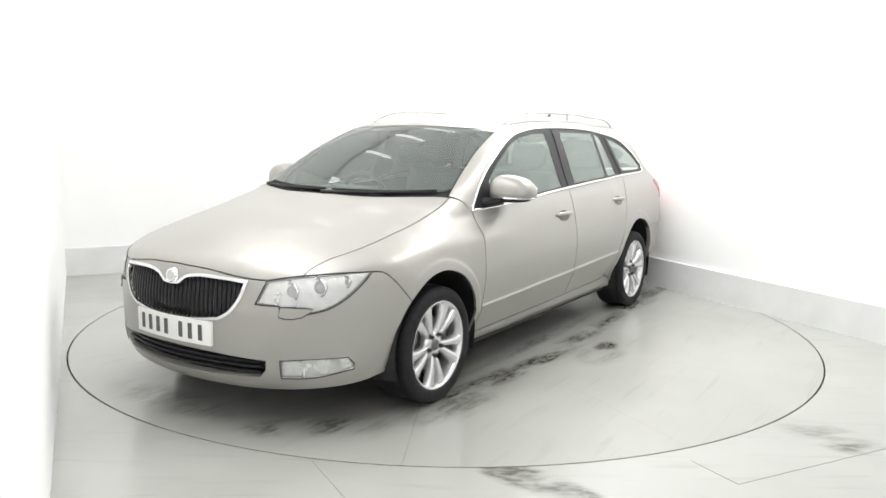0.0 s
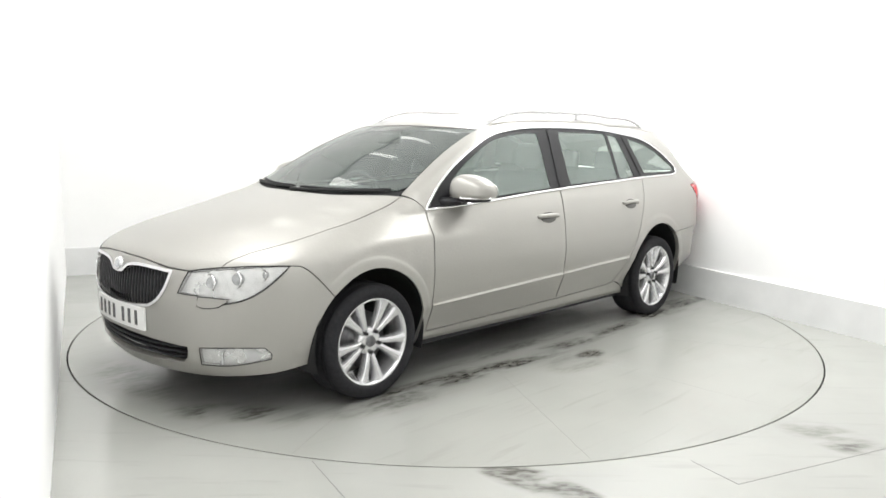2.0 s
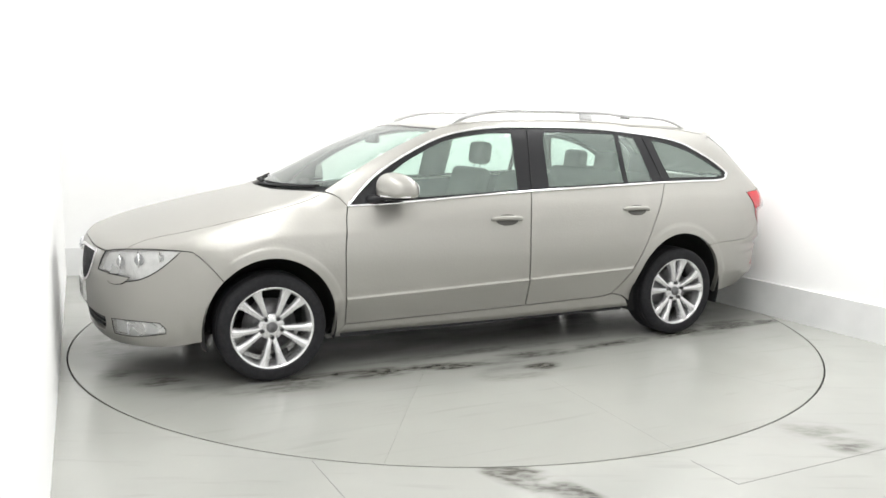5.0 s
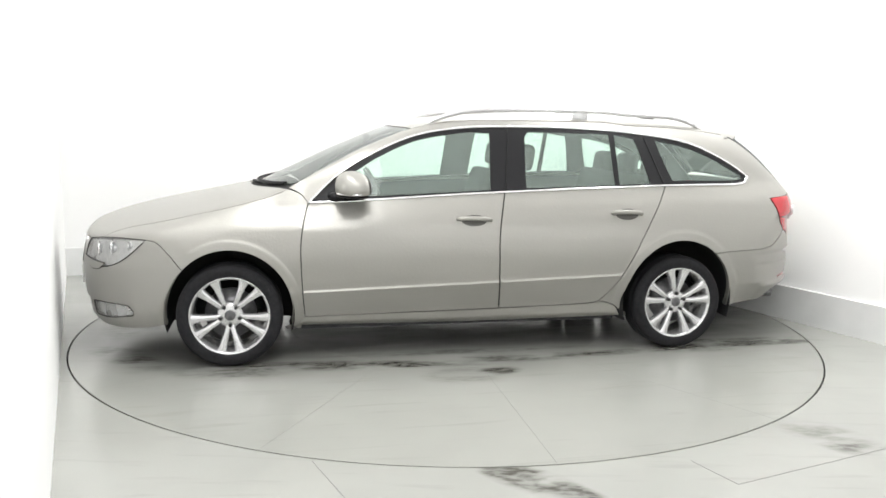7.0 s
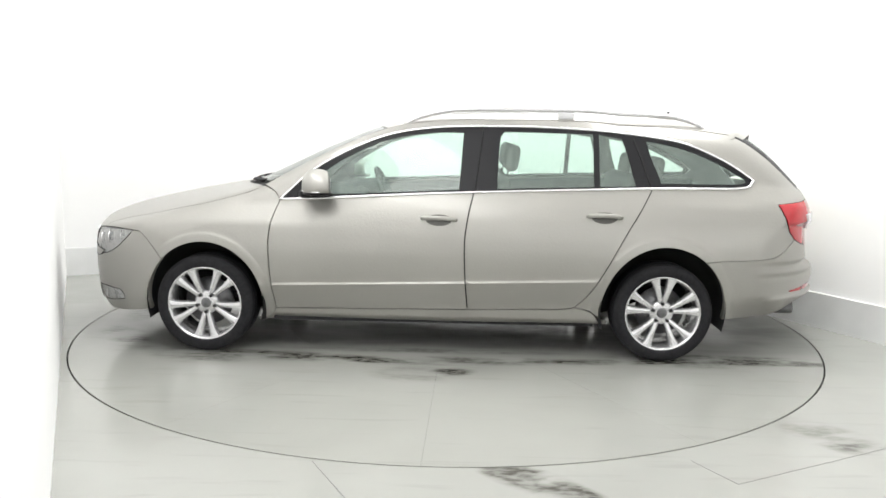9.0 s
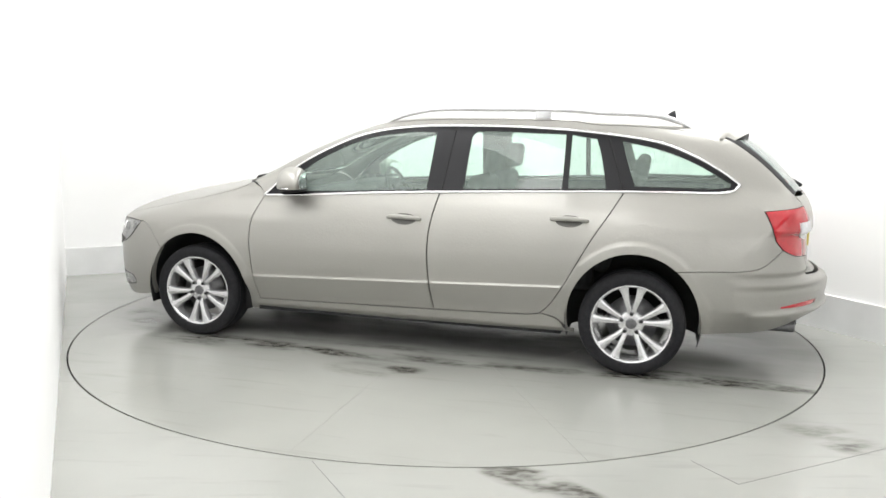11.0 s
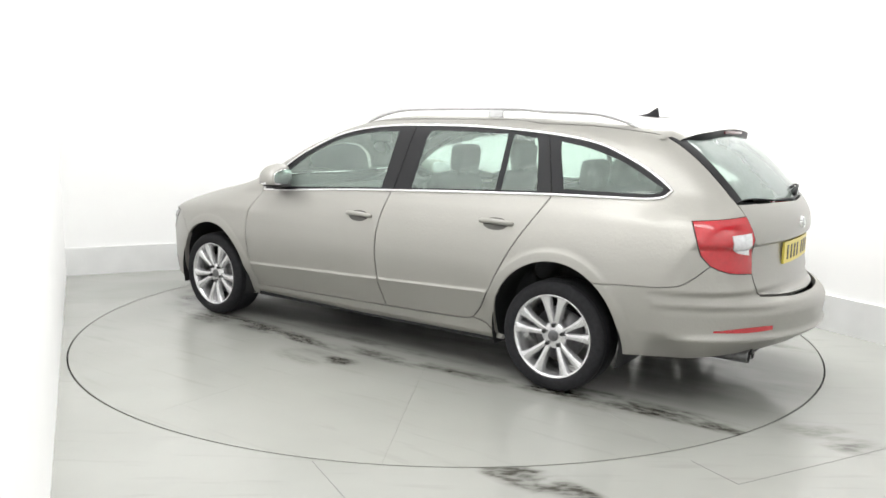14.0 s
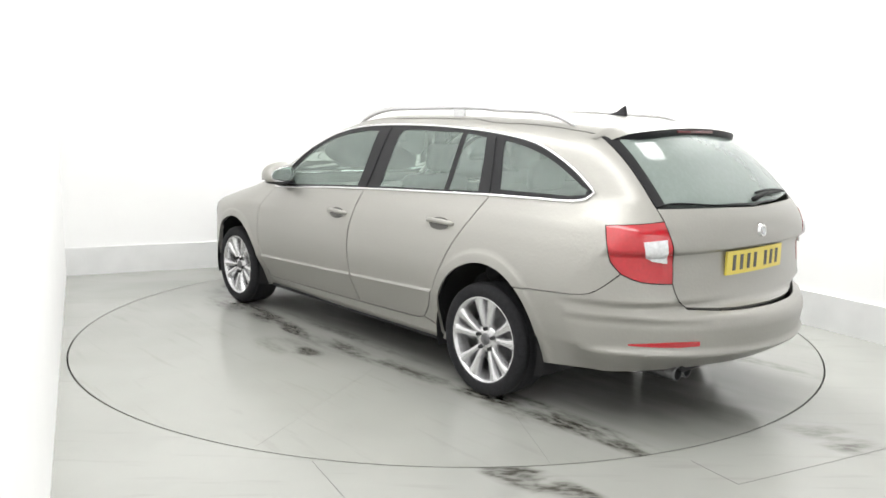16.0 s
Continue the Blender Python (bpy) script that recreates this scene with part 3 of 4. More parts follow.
ROOF_SIDE = [(0.30, 0.56, 1.39), (0.0, 0.562, 1.43), (-0.5, 0.568, 1.45), (-1.1, 0.566, 1.44), (-1.6, 0.556, 1.41), (-1.80, 0.55, 1.39)]
GATE_SIDE_T = [(-1.80, 0.55, 1.39), (-1.93, 0.568, 1.32), (-2.10, 0.60, 1.18), (-2.215, 0.625, 1.055), (-2.262, 0.63, 0.985)]
LAMP_TOP = [(-2.262, 0.63, 0.985), (-2.17, 0.71, 0.972), (-2.061, 0.78, 0.957)]
LAMP_OUT = [(-2.061, 0.78, 0.957), (-2.085, 0.80, 0.88), (-2.12, 0.81, 0.80), (-2.174, 0.80, 0.751)]
LAMP_LOW = [(-2.174, 0.80, 0.751), (-2.24, 0.74, 0.718), (-2.335, 0.615, 0.706)]
LAMP_IN = [(-2.335, 0.615, 0.706), (-2.315, 0.61, 0.84), (-2.262, 0.63, 0.985)]
REAR_LINE = [(-2.174, 0.80, 0.751), (-2.11, 0.84, 0.69), (-2.033, 0.85, 0.650), (-1.93, 0.86, 0.636), (-1.78, 0.87, 0.628), (-1.70, 0.88, 0.624), (-1.609, 0.6162)]
BONNET_SIDE = [(1.045, 0.70, 0.99), (1.4, 0.715, 0.96), (1.75, 0.69, 0.875), (1.95, 0.64, 0.79), (2.06, 0.585, 0.745)]
HEAD_TOP_IN = [(2.165, 0.49, 0.705), (2.12, 0.545, 0.718), (2.06, 0.60, 0.727)]
HEAD_TOP_OUT = [(2.06, 0.60, 0.727), (1.95, 0.70, 0.735), (1.817, 0.785, 0.732)]
HEAD_OUT = [(1.817, 0.785, 0.732), (1.87, 0.78, 0.685), (1.945, 0.75, 0.622), (2.02, 0.70, 0.578), (2.10, 0.62, 0.560), (2.15, 0.545, 0.567)]
HEAD_LOW = [(2.15, 0.545, 0.598), (2.205, 0.455, 0.603)]
HEAD_IN = [(2.205, 0.455, 0.603), (2.165, 0.49, 0.705)]
WING_LINE = [(1.817, 0.785, 0.732), (1.77, 0.81, 0.725), (1.715, 0.83, 0.68), (1.665, 0.85, 0.62), (1.6305, 0.57)]
NOSE_EDGE = [(2.165, 0.49, 0.705), (2.22, 0.38, 0.713), (2.26, 0.2, 0.735), (2.275, 0.0, 0.742)]

SCREEN_SIDE, ROOF_SIDE, GATE_SIDE_T = on("T", SCREEN_SIDE), on("T", ROOF_SIDE), on("T", GATE_SIDE_T[:-1])
LAMP_TOP, LAMP_OUT, LAMP_LOW, LAMP_IN, REAR_LINE = (on("B", c) for c in (LAMP_TOP, LAMP_OUT, LAMP_LOW, LAMP_IN, REAR_LINE))
HEAD_TOP_IN, HEAD_TOP_OUT, HEAD_OUT, HEAD_LOW, HEAD_IN, WING_LINE, NOSE_EDGE = (
    on("F", c) for c in (HEAD_TOP_IN, HEAD_TOP_OUT, HEAD_OUT, HEAD_LOW, HEAD_IN, WING_LINE, NOSE_EDGE))
HEAD_STEP = on("F", [(2.15, 0.545, 0.567), (2.15, 0.545, 0.598)])
BONNET_SIDE = on("T", [*BONNET_SIDE[:-1], HEAD_TOP_IN[-1]])
GATE_DROP = [GATE_SIDE_T[-1], LAMP_TOP[0]]
ARCH_BF, ARCH_BR = on("S", arch(WHEEL_F, 44.3, -11, 9)), on("S", arch(WHEEL_R, 128.7, 188, 9))


def both(name, chart, outline, material, holes=(), parent=None, label="", **kw):
    """The same sheet on the left and on the right side."""
    got = []
    for s in (1, -1):
        me = skin(chart, outline, holes, side=s, **kw)
        got.append(part_mesh(name, me, material, parent or car, label))
    return got


GAP = 0.0021


def body():
    # wings
    corner = [DOOR_FRONT[0], (0.97, 0.735, 0.975), BONNET_SIDE[0]]
    wing = loop("R", [BONNET_SIDE, HEAD_TOP_OUT, WING_LINE, arch(WHEEL_F, 44.3, 196), [(1.03, 0.205), (0.972, 0.205)], [(0.972, 0.205), (0.958, 0.268)],
                      rev(DOOR_FRONT), corner], GAP)
    both("front_wing", "R", wing, PAINT, extra=arch_rings("R"))
    # doors
    fd = loop("S", [DOOR_FRONT, SILL_TOP_F, rev(DOOR_MID), rev(BELT_F)], 0.0038)
    rd = loop("S", [DOOR_MID, SILL_TOP_R, rev(DOOR_REAR), rev(BELT_R)], 0.0038)
    line = [(x, 0.457 - 0.032 * x + d) for x in np.arange(-1.1, 1.05, 0.035) for d in (-0.05, -0.028, -0.012, -0.004, 0.0015, 0.005, 0.009, 0.016, 0.035)]
    doors = both("front_door", "S", fd, PAINT, extra=line), both("rear_door", "S", rd, PAINT, extra=line)
    # side frame with the rear quarter
    frame_loop = loop("R", [SCREEN_SIDE, ROOF_SIDE, GATE_SIDE_T, GATE_DROP, LAMP_TOP, LAMP_OUT, REAR_LINE, rev(arch(WHEEL_R, -12, 128.7)),
                            [(-1.025, 0.24), (-0.95, 0.295), (-0.86, 0.317)], rev(DOOR_REAR), BELT_Q, GLAZE_TOP,
                            [DOOR_FRONT[0], (0.97, 0.735, 0.975), SCREEN_SIDE[0]]], GAP)
    both("quarter_panel", "R", frame_loop, PAINT, extra=arch_rings("R"))
    sill = loop("S", [[(1.02, 0.20), (0.96, 0.264)], SILL_TOP_F, SILL_TOP_R, [(-0.86, 0.317), (-0.95, 0.292), (-1.005, 0.25)],
                      [(-1.01, 0.225), (-0.9, 0.212), (0.9, 0.195), (1.02, 0.195)]], 0.002)
    both("sill", "S", sill, PAINT, lift=0.002, depth=0.03, step=0.022)
    # bonnet, screen, roof
    half = [[(1.285, 0.0), (1.245, 0.3), (1.09, 0.64), BONNET_SIDE[0]], BONNET_SIDE, rev(HEAD_TOP_IN), NOSE_EDGE]
    bonnet = loop("T", half + [flip(c) for c in reversed(half)], GAP)
    part_mesh("bonnet", skin("T", bonnet), PAINT, car)
    half = [[(1.235, 0.0), (1.195, 0.3), (1.03, 0.655)], [(1.03, 0.655), *SCREEN_SIDE[2:]], [SCREEN_SIDE[-1], (0.37, 0.3), (0.39, 0.0)]]
    screen = loop("T", half + [flip(c) for c in reversed(half)], 0.004)
    part_mesh("windscreen", skin("T", screen, lift=-0.003, depth=0.005), SCREEN, car, "pale green tinted windscreen")
    cw = [[(1.285, 0.0), (1.245, 0.3), (1.08, 0.685)], [(1.08, 0.685), (0.98, 0.672)], [(0.98, 0.672), (1.02, 0.645), (1.19, 0.3), (1.23, 0.0)]]
    cowl = loop("T", cw + [flip(c) for c in reversed(cw)], 0.0)
    part_mesh("cowl", skin("T", cowl, lift=-0.012, depth=0.0), SEAL, car, "black plastic scuttle below the windscreen")
    half = [[(0.385, 0.0), (0.365, 0.3), SCREEN_SIDE[-1]], ROOF_SIDE, [ROOF_SIDE[-1], (-1.86, 0.3), (-1.88, 0.0)]]
    roof = loop("T", half + [flip(c) for c in reversed(half)], 0.003)
    part_mesh("roof", skin("T", roof), PAINT, car)
    # tailgate
    gw = [[(-1.94, 0.0), (-1.935, 0.3), (-1.92, 0.52)], [(-1.92, 0.52), (-2.09, 0.555), (-2.225, 0.578)], [(-2.225, 0.578), (-2.305, 0.3), (-2.333, 0.0)]]
    window = loop("T", gw + [flip(c) for c in reversed(gw)], 0)
    gt = [[(-1.885, 0.0), (-1.865, 0.3), GATE_SIDE_T[0]], GATE_SIDE_T, [GATE_SIDE_T[-1], (-2.31, 0.3), (-2.345, 0.0)]]
    gate_top = loop("T", gt + [flip(c) for c in reversed(gt)], 0.003)
    part_mesh("rear_window_surround", skin("T", gate_top, [window], lift=-0.002), BLACK, car)
    part_mesh("rear_window", skin("T", window, lift=-0.004, depth=0.005), REAR_GLASS, car, "misted green tinted rear window")
    gl = [[(-2.38, 0.0, 1.028), (-2.33, 0.3, 1.035), GATE_SIDE_T[-1]], GATE_DROP, rev(LAMP_IN),
          [LAMP_IN[0], (-2.36, 0.59, 0.63), (-2.39, 0.54, 0.592)], [(-2.39, 0.54, 0.592), (-2.43, 0.3, 0.578), (-2.44, 0.0, 0.575)]]
    gate = loop("B", gl + [flip(c) for c in reversed(gl)], GAP)
    fold = [chart_in("B", (-2.37, y, z)) for y in np.arange(-0.63, 0.64, 0.03) for z in (0.824, 0.830, 0.835, 0.840, 0.845, 0.851, 0.858)]
    part_mesh("tailgate", skin("B", gate, step=0.024, extra=fold), PAINT, car)
    # bumpers
    rb = [[(-2.44, 0.0, 0.570), (-2.43, 0.3, 0.573), (-2.39, 0.54, 0.587)], [(-2.39, 0.54, 0.587), (-2.36, 0.59, 0.63), LAMP_LOW[-1]], rev(LAMP_LOW),
          REAR_LINE, ARCH_BR, [ARCH_BR[-1], (-2.0, 0.78, 0.262), (-2.15, 0.68, 0.272), (-2.34, 0.45, 0.298), (-2.45, 0.0, 0.318)]]
    rear_b = loop("B", rb + [flip(c) for c in reversed(rb)], GAP)
    part_mesh("rear_bumper", skin("B", rear_b, depth=0.03, step=0.024), PAINT, car)
    fb = [rev(NOSE_EDGE), rev(HEAD_IN), rev(HEAD_LOW), rev(HEAD_STEP), rev(HEAD_OUT), WING_LINE, ARCH_BF, [ARCH_BF[-1], (1.95, 0.74, 0.215), (2.2, 0.4, 0.20), (2.28, 0.0, 0.195)]]
    front_b = loop("F", fb + [flip(c) for c in reversed(fb)], GAP)
    grille = [[(2.3, 0.0, 0.652), (2.3, 0.05, 0.656), (2.3, 0.10, 0.688), (2.27, 0.18, 0.700), (2.255, 0.31, 0.697), (2.23, 0.408, 0.69)],
              [(2.23, 0.408, 0.69), (2.24, 0.388, 0.63), (2.255, 0.34, 0.565), (2.275, 0.285, 0.532)], [(2.275, 0.285, 0.532), (2.3, 0.15, 0.515), (2.31, 0.0, 0.51)]]
    low = [[(2.33, 0.0, 0.372), (2.3, 0.25, 0.366), (2.19, 0.495, 0.350)], [(2.19, 0.495, 0.350), (2.19, 0.49, 0.30), (2.20, 0.465, 0.268)], [(2.20, 0.465, 0.268), (2.29, 0.25, 0.260), (2.32, 0.0, 0.256)]]
    fog = [[(2.14, 0.535, 0.352), (2.05, 0.65, 0.356), (1.95, 0.765, 0.352)], [(1.95, 0.765, 0.352), (1.93, 0.795, 0.32), (1.93, 0.79, 0.295)], [(1.93, 0.79, 0.295), (2.05, 0.65, 0.268), (2.14, 0.54, 0.268)]]
    hg = loop("F", grille + [flip(c) for c in reversed(grille)])
    hl = loop("F", low + [flip(c) for c in reversed(low)])
    hf = loop("F", fog)
    hf2 = hf * (-1, 1)
    part_mesh("front_bumper", skin("F", front_b, [hg, hl, hf, hf2[::-1]], depth=0.03), PAINT, car)
    grille_full = grille + [flip(c) for c in reversed(grille)]
    gr = part_mesh("grille", skin("F", loop("F", grille_full, 0.001), lift=-0.03, depth=0), BLACK, car, "black radiator grille with upright slats and chrome surround")
    part_mesh("surround", skin("F", loop("F", grille_full, -0.013), [hg], lift=0.007, depth=0.02, step=0.03), CHROME, gr, "chrome surround")
    up = np.array([chart_in("F", p) for c in grille for p in catmull(c, 0.01)])
    for k in range(-15, 16):
        y = k * 0.0262
        u = chart_in("F", (2.28, abs(y), 0.6))[0]
        zs = sorted(q[1] for q in up if abs(q[0] - u) < 0.012)
        if not zs:
            continue
        z0, z1 = zs[0], zs[-1]
        pts = chart_out("F", np.array([(u, z0 + (z1 - z0) * f) for f in (0.0, 0.25, 0.5, 0.75, 1.0)]))
        pts = (pts - grad(pts) * 0.014) * (1, 1 if y >= 0 else -1, 1)
        part("slat", tube(pts.tolist(), 0.0055, 6, flat=2.0), BLACK, gr)
    lg = part_mesh("lower_grille", skin("F", hl, lift=-0.06, depth=0), SEAL, car, "black lower air intake with horizontal bars")
    for z, y1 in ((0.338, 0.48), (0.312, 0.48), (0.285, 0.465)):
        pts = chart_out("F", np.array([(chart_in("F", (2.3 - 0.4 * y * y, y, z))[0], z ) for y in np.linspace(-y1, y1, 25)]))
        pts = pts - grad(pts) * 0.022
        part("bar", tube(pts.tolist(), 0.0075, 6, flat=1.6), BLACK, lg)
    for fl in both("fog_lamp", "F", hf, REFLECTOR, lift=-0.022, depth=0.0, label="clear rectangular fog lamp with dark rim"):
        s = 1 if not fl.name.endswith(".001") else -1
        part_mesh("cover", skin("F", loop("F", fog, 0.002), lift=-0.004, depth=0.006, side=s), GLASS_CLEAR, fl)
        part("rim", tube((outline_points("F", fog, 0.001) * (1, s, 1)).tolist(), 0.0022, 6, True), SEAL, fl)
        q = chart_out("F", np.array([chart_in("F", (1.99, 0.70, 0.315))]))[0]
        bm = bmesh.new()
        bmesh.ops.create_uvsphere(bm, u_segments=20, v_segments=10, radius=0.032, matrix=Matrix.Translation((q[0] - 0.035, (q[1] - 0.02) * s, q[2])))
        part("bulb_lens", bm, CLEAR_LENS, fl)
        qq = chart_out("F", np.array([chart_in("F", (2.07, 0.60, 0.31))]))[0]
        part("divider", tube([(qq[0] - 0.012, qq[1] * s, 0.275), (qq[0] - 0.012, qq[1] * s, 0.35)], 0.006, 6), CLEAR_LENS, fl)
    head_c = [HEAD_TOP_IN, HEAD_TOP_OUT, HEAD_OUT, HEAD_STEP, HEAD_LOW, HEAD_IN]
    for k, h in enumerate(both("headlight", "F", loop("F", head_c, 0.003), REFLECTOR, lift=-0.022, depth=0.0, label="clear headlight with two round projectors and dark seal")):
        s = 1 - 2 * k
        part_mesh("cover", skin("F", loop("F", head_c, 0.003), lift=-0.002, depth=0.004, side=s), GLASS_CLEAR, h)
        part("seal", tube((outline_points("F", head_c, 0.0005) * (1, s, 1)).tolist(), 0.0030, 6, True), SEAL, h)
        for (x, y, z), r in (((2.09, 0.565, 0.655), 0.038), ((2.02, 0.655, 0.672), 0.040), ((1.93, 0.73, 0.69), 0.024)):
            q = chart_out("F", np.array([chart_in("F", (x, y, z))]))[0] - np.array((0.03, 0.02, 0))
            m = Matrix.Translation((q[0], q[1] * s, q[2])) @ pose(0, 0, 0, 0, 90, 0)
            bm = bmesh.new()
            bmesh.ops.create_uvsphere(bm, u_segments=20, v_segments=10, radius=r * 0.8, matrix=m)
            part("projector", bm, BULB, h)
            ring = [m @ Vector((r * math.cos(a), r * math.sin(a), 0.012)) for a in (2 * math.pi * i / 24 for i in range(24))]
            part("ring", tube(ring, 0.006, 6, True), CHROME, h)
        # washer cap
        cap = loop("F", [[(2.15, 0.55, 0.593), (2.13, 0.58, 0.593), (2.06, 0.66, 0.585)], [(2.06, 0.66, 0.585), (2.09, 0.62, 0.550), (2.12, 0.56, 0.543), (2.14, 0.535, 0.550), (2.15, 0.55, 0.593)]])
        part_mesh("washer_cap", skin("F", cap, lift=0.005, depth=0.008, step=0.02, side=s), PAINT, h)
        rim = chart_out("F", cap)
        part("cap_seal", tube(((rim + grad(rim) * 0.003) * (1, s, 1)).tolist(), 0.003, 6, True), SEAL, h)
    lamp_c = [LAMP_TOP, LAMP_OUT, LAMP_LOW, LAMP_IN]
    for k, h in enumerate(both("tail_lamp", "B", loop("B", lamp_c, 0.003), RED, lift=0.003, depth=0.02, step=0.02, label="red tail lamp with a clear reversing light")):
        s = 1 - 2 * k
        clear = loop("B", [[(-2.28, 0.642, 0.908), (-2.20, 0.705, 0.898)], [(-2.20, 0.705, 0.898), (-2.215, 0.70, 0.84), (-2.25, 0.69, 0.812)], [(-2.25, 0.69, 0.812), (-2.30, 0.640, 0.800)]])
        part_mesh("reversing_light", skin("B", clear, lift=0.013, depth=0.012, step=0.015, side=s), CLEAR_LENS, h)
        part("seal", tube((outline_points("B", lamp_c, -0.001) * (1, s, 1)).tolist(), 0.0025, 6, True), SEAL, h)
    refl = loop("B", [[(-2.19, 0.74, 0.430), (-2.30, 0.60, 0.445), (-2.37, 0.48, 0.449)], [(-2.37, 0.48, 0.449), (-2.37, 0.475, 0.426)], [(-2.37, 0.475, 0.426), (-2.30, 0.60, 0.420), (-2.19, 0.74, 0.422)]])
    both("rear_reflector", "B", refl, RED, lift=0.003, depth=0.004)
    # side glazing
    wf = loop("S", [[(0.70, 0.970), (0.2, 0.994), (-0.15, 1.012)], [(-0.15, 1.012), (-0.172, 1.352)], [(-0.172, 1.352), (0.0, 1.350), (0.285, 1.303), (0.53, 1.195), (0.70, 1.085)]])
    wr = loop("S", [[(-0.375, 1.022), (-0.955, 1.042)], [(-0.955, 1.042), (-0.955, 1.355)], [(-0.955, 1.355), (-0.42, 1.362), (-0.395, 1.33), (-0.375, 1.022)]])
    wv = loop("S", [[(-0.99, 1.043), (-1.205, 1.050)], [(-1.205, 1.050), (-1.16, 1.24), (-1.13, 1.33)], [(-1.13, 1.33), (-0.99, 1.352)], [(-0.99, 1.352), (-0.99, 1.043)]])
    wq = loop("S", [[(-1.36, 1.068), (-1.80, 1.068)], [(-1.80, 1.068), (-1.87, 1.078), (-1.875, 1.098)], [(-1.875, 1.098), (-1.66, 1.213), (-1.46, 1.283), (-1.275, 1.318)], [(-1.275, 1.318), (-1.31, 1.2), (-1.36, 1.068)]])
    glaze = loop("S", [BELT_F, BELT_R, BELT_Q, GLAZE_TOP], 0.002)
    both("window_surround", "S", glaze, BLACK, [wf, wr, wv, wq], lift=-0.002)
    for s in (1, -1):
        for line in ([(-0.245, 1.006), (-0.268, 1.2), (-0.29, 1.375)], [(-1.295, 1.043), (-1.245, 1.2), (-1.20, 1.335)]):
            pts = np.array(on("S", line))
            part("pillar_joint", tube(((pts + grad(pts) * 0.0) * (1, s, 1)).tolist(), 0.0035, 6), SEAL, car)
    for nm, w in (("front_door_window", wf), ("rear_door_window", wr), ("vent_window", wv), ("quarter_window", wq)):
        both(nm, "S", w, GLASS, lift=-0.005, depth=0.004, label="green tinted side glass with water runs")
    for s in (1, -1):
        p = outline_points("S", [BELT_F, BELT_R, BELT_Q, GLAZE_TOP], 0.002) * (1, s, 1)
        part("chrome_trim", tube(p.tolist(), 0.0085, 8, True), CHROME, car, "thin chrome strip round the side windows")
    return doors


doors = body()


# ---- wheels ----
def wheel(x, s):
    hub = new("wheel")
    hub.parent = car
    hub.matrix_basis = pose(x, 0.765 * s, HUB_Z, 0, 0, 0 if s > 0 else 180) @ pose(0, 0, 0, 0, 0 if x > 0 else 36, 0)
    if not WHEEL_MESH:
        bm = revolve_y([(0.222, 0.098), (0.228, 0.107), (0.240, 0.112), (0.262, 0.114), (0.280, 0.109), (0.291, 0.098), (0.296, 0.084), (0.2975, 0.066), (0.2925, 0.062), (0.2985, 0.058), (0.299, 0.0), (0.2985, -0.058), (0.2975, -0.08), (0.288, -0.105), (0.24, -0.11), (0.222, -0.098)])
        WHEEL_MESH["tyre"] = (bm, RUBBER)
        bm = revolve_y([(0.224, 0.099), (0.227, 0.104), (0.222, 0.106), (0.214, 0.100), (0.208, 0.085), (0.2, 0.02), (0.2, -0.09), (0.224, -0.098)])
        for k in range(5):
            for q in (-1, 1):
                a = 2 * math.pi * (k + 0.75) / 5
                b = a + q * 0.238
                c, d = Vector((math.cos(a), 0, math.sin(a))), Vector((math.cos(b), 0, math.sin(b)))
                t0 = Vector((-math.sin(a), 0, math.cos(a))) * q * 0.009
                p0, p1 = c * 0.058 + t0, d * 0.216
                u = (p1 - p0).normalized()
                w = Vector((-u.z, 0, u.x))
                ring = []
                for f, wd, y in ((0, 0.0135, 0.078), (0.25, 0.0135, 0.088), (0.6, 0.0165, 0.095), (0.85, 0.0215, 0.098), (1, 0.031, 0.099)):
                    p = p0 + (p1 - p0) * f
                    ring.append([bm.verts.new(v) for v in (p - w * wd * 1.2 + Vector((0, y - 0.04, 0)), p - w * wd + Vector((0, y - 0.004, 0)), p - w * wd * 0.78 + Vector((0, y, 0)),
                                                           p + w * wd * 0.78 + Vector((0, y, 0)), p + w * wd + Vector((0, y - 0.004, 0)), p + w * wd * 1.2 + Vector((0, y - 0.04, 0)))])
                for r0, r1 in zip(ring, ring[1:]):
                    for i in range(5):
                        bm.faces.new((r0[i], r0[i + 1], r1[i + 1], r1[i]))
        revolve_y([(0.0, 0.079), (0.05, 0.079), (0.068, 0.074), (0.075, 0.06), (0.075, 0.03)], 40, bm)
        bmesh.ops.recalc_face_normals(bm, faces=bm.faces)
        WHEEL_MESH["rim"] = (bm, RIM)
        WHEEL_MESH["hub_cap"] = (revolve_y([(0.0, 0.090), (0.022, 0.089), (0.028, 0.086), (0.031, 0.078)], 32), STEEL)
        WHEEL_MESH["brake_disc"] = (revolve_y([(0.0, 0.02), (0.08, 0.02), (0.085, 0.01), (0.145, 0.01), (0.145, -0.012), (0.0, -0.012)], 48), STEEL)
        for nm, (bm, m) in list(WHEEL_MESH.items()):
            me = bpy.data.meshes.new(nm)
            bm.to_mesh(me)
            bm.free()
            me.materials.append(m)
            me.shade_smooth()
            WHEEL_MESH[nm] = me
        bm = bmesh.new()
        bmesh.ops.create_cone(bm, cap_ends=True, segments=6, radius1=0.0115, radius2=0.0105, depth=0.02, matrix=pose(0, 0.082, 0, -90))
        me = bpy.data.meshes.new("wheel_bolt")
        bm.to_mesh(me)
        bm.free()
        me.materials.append(SEAL)
        WHEEL_MESH["wheel_bolt"] = me
    for nm in ("tyre", "rim", "hub_cap", "brake_disc"):
        ob = new(nm, WHEEL_MESH[nm])
        ob.parent = hub
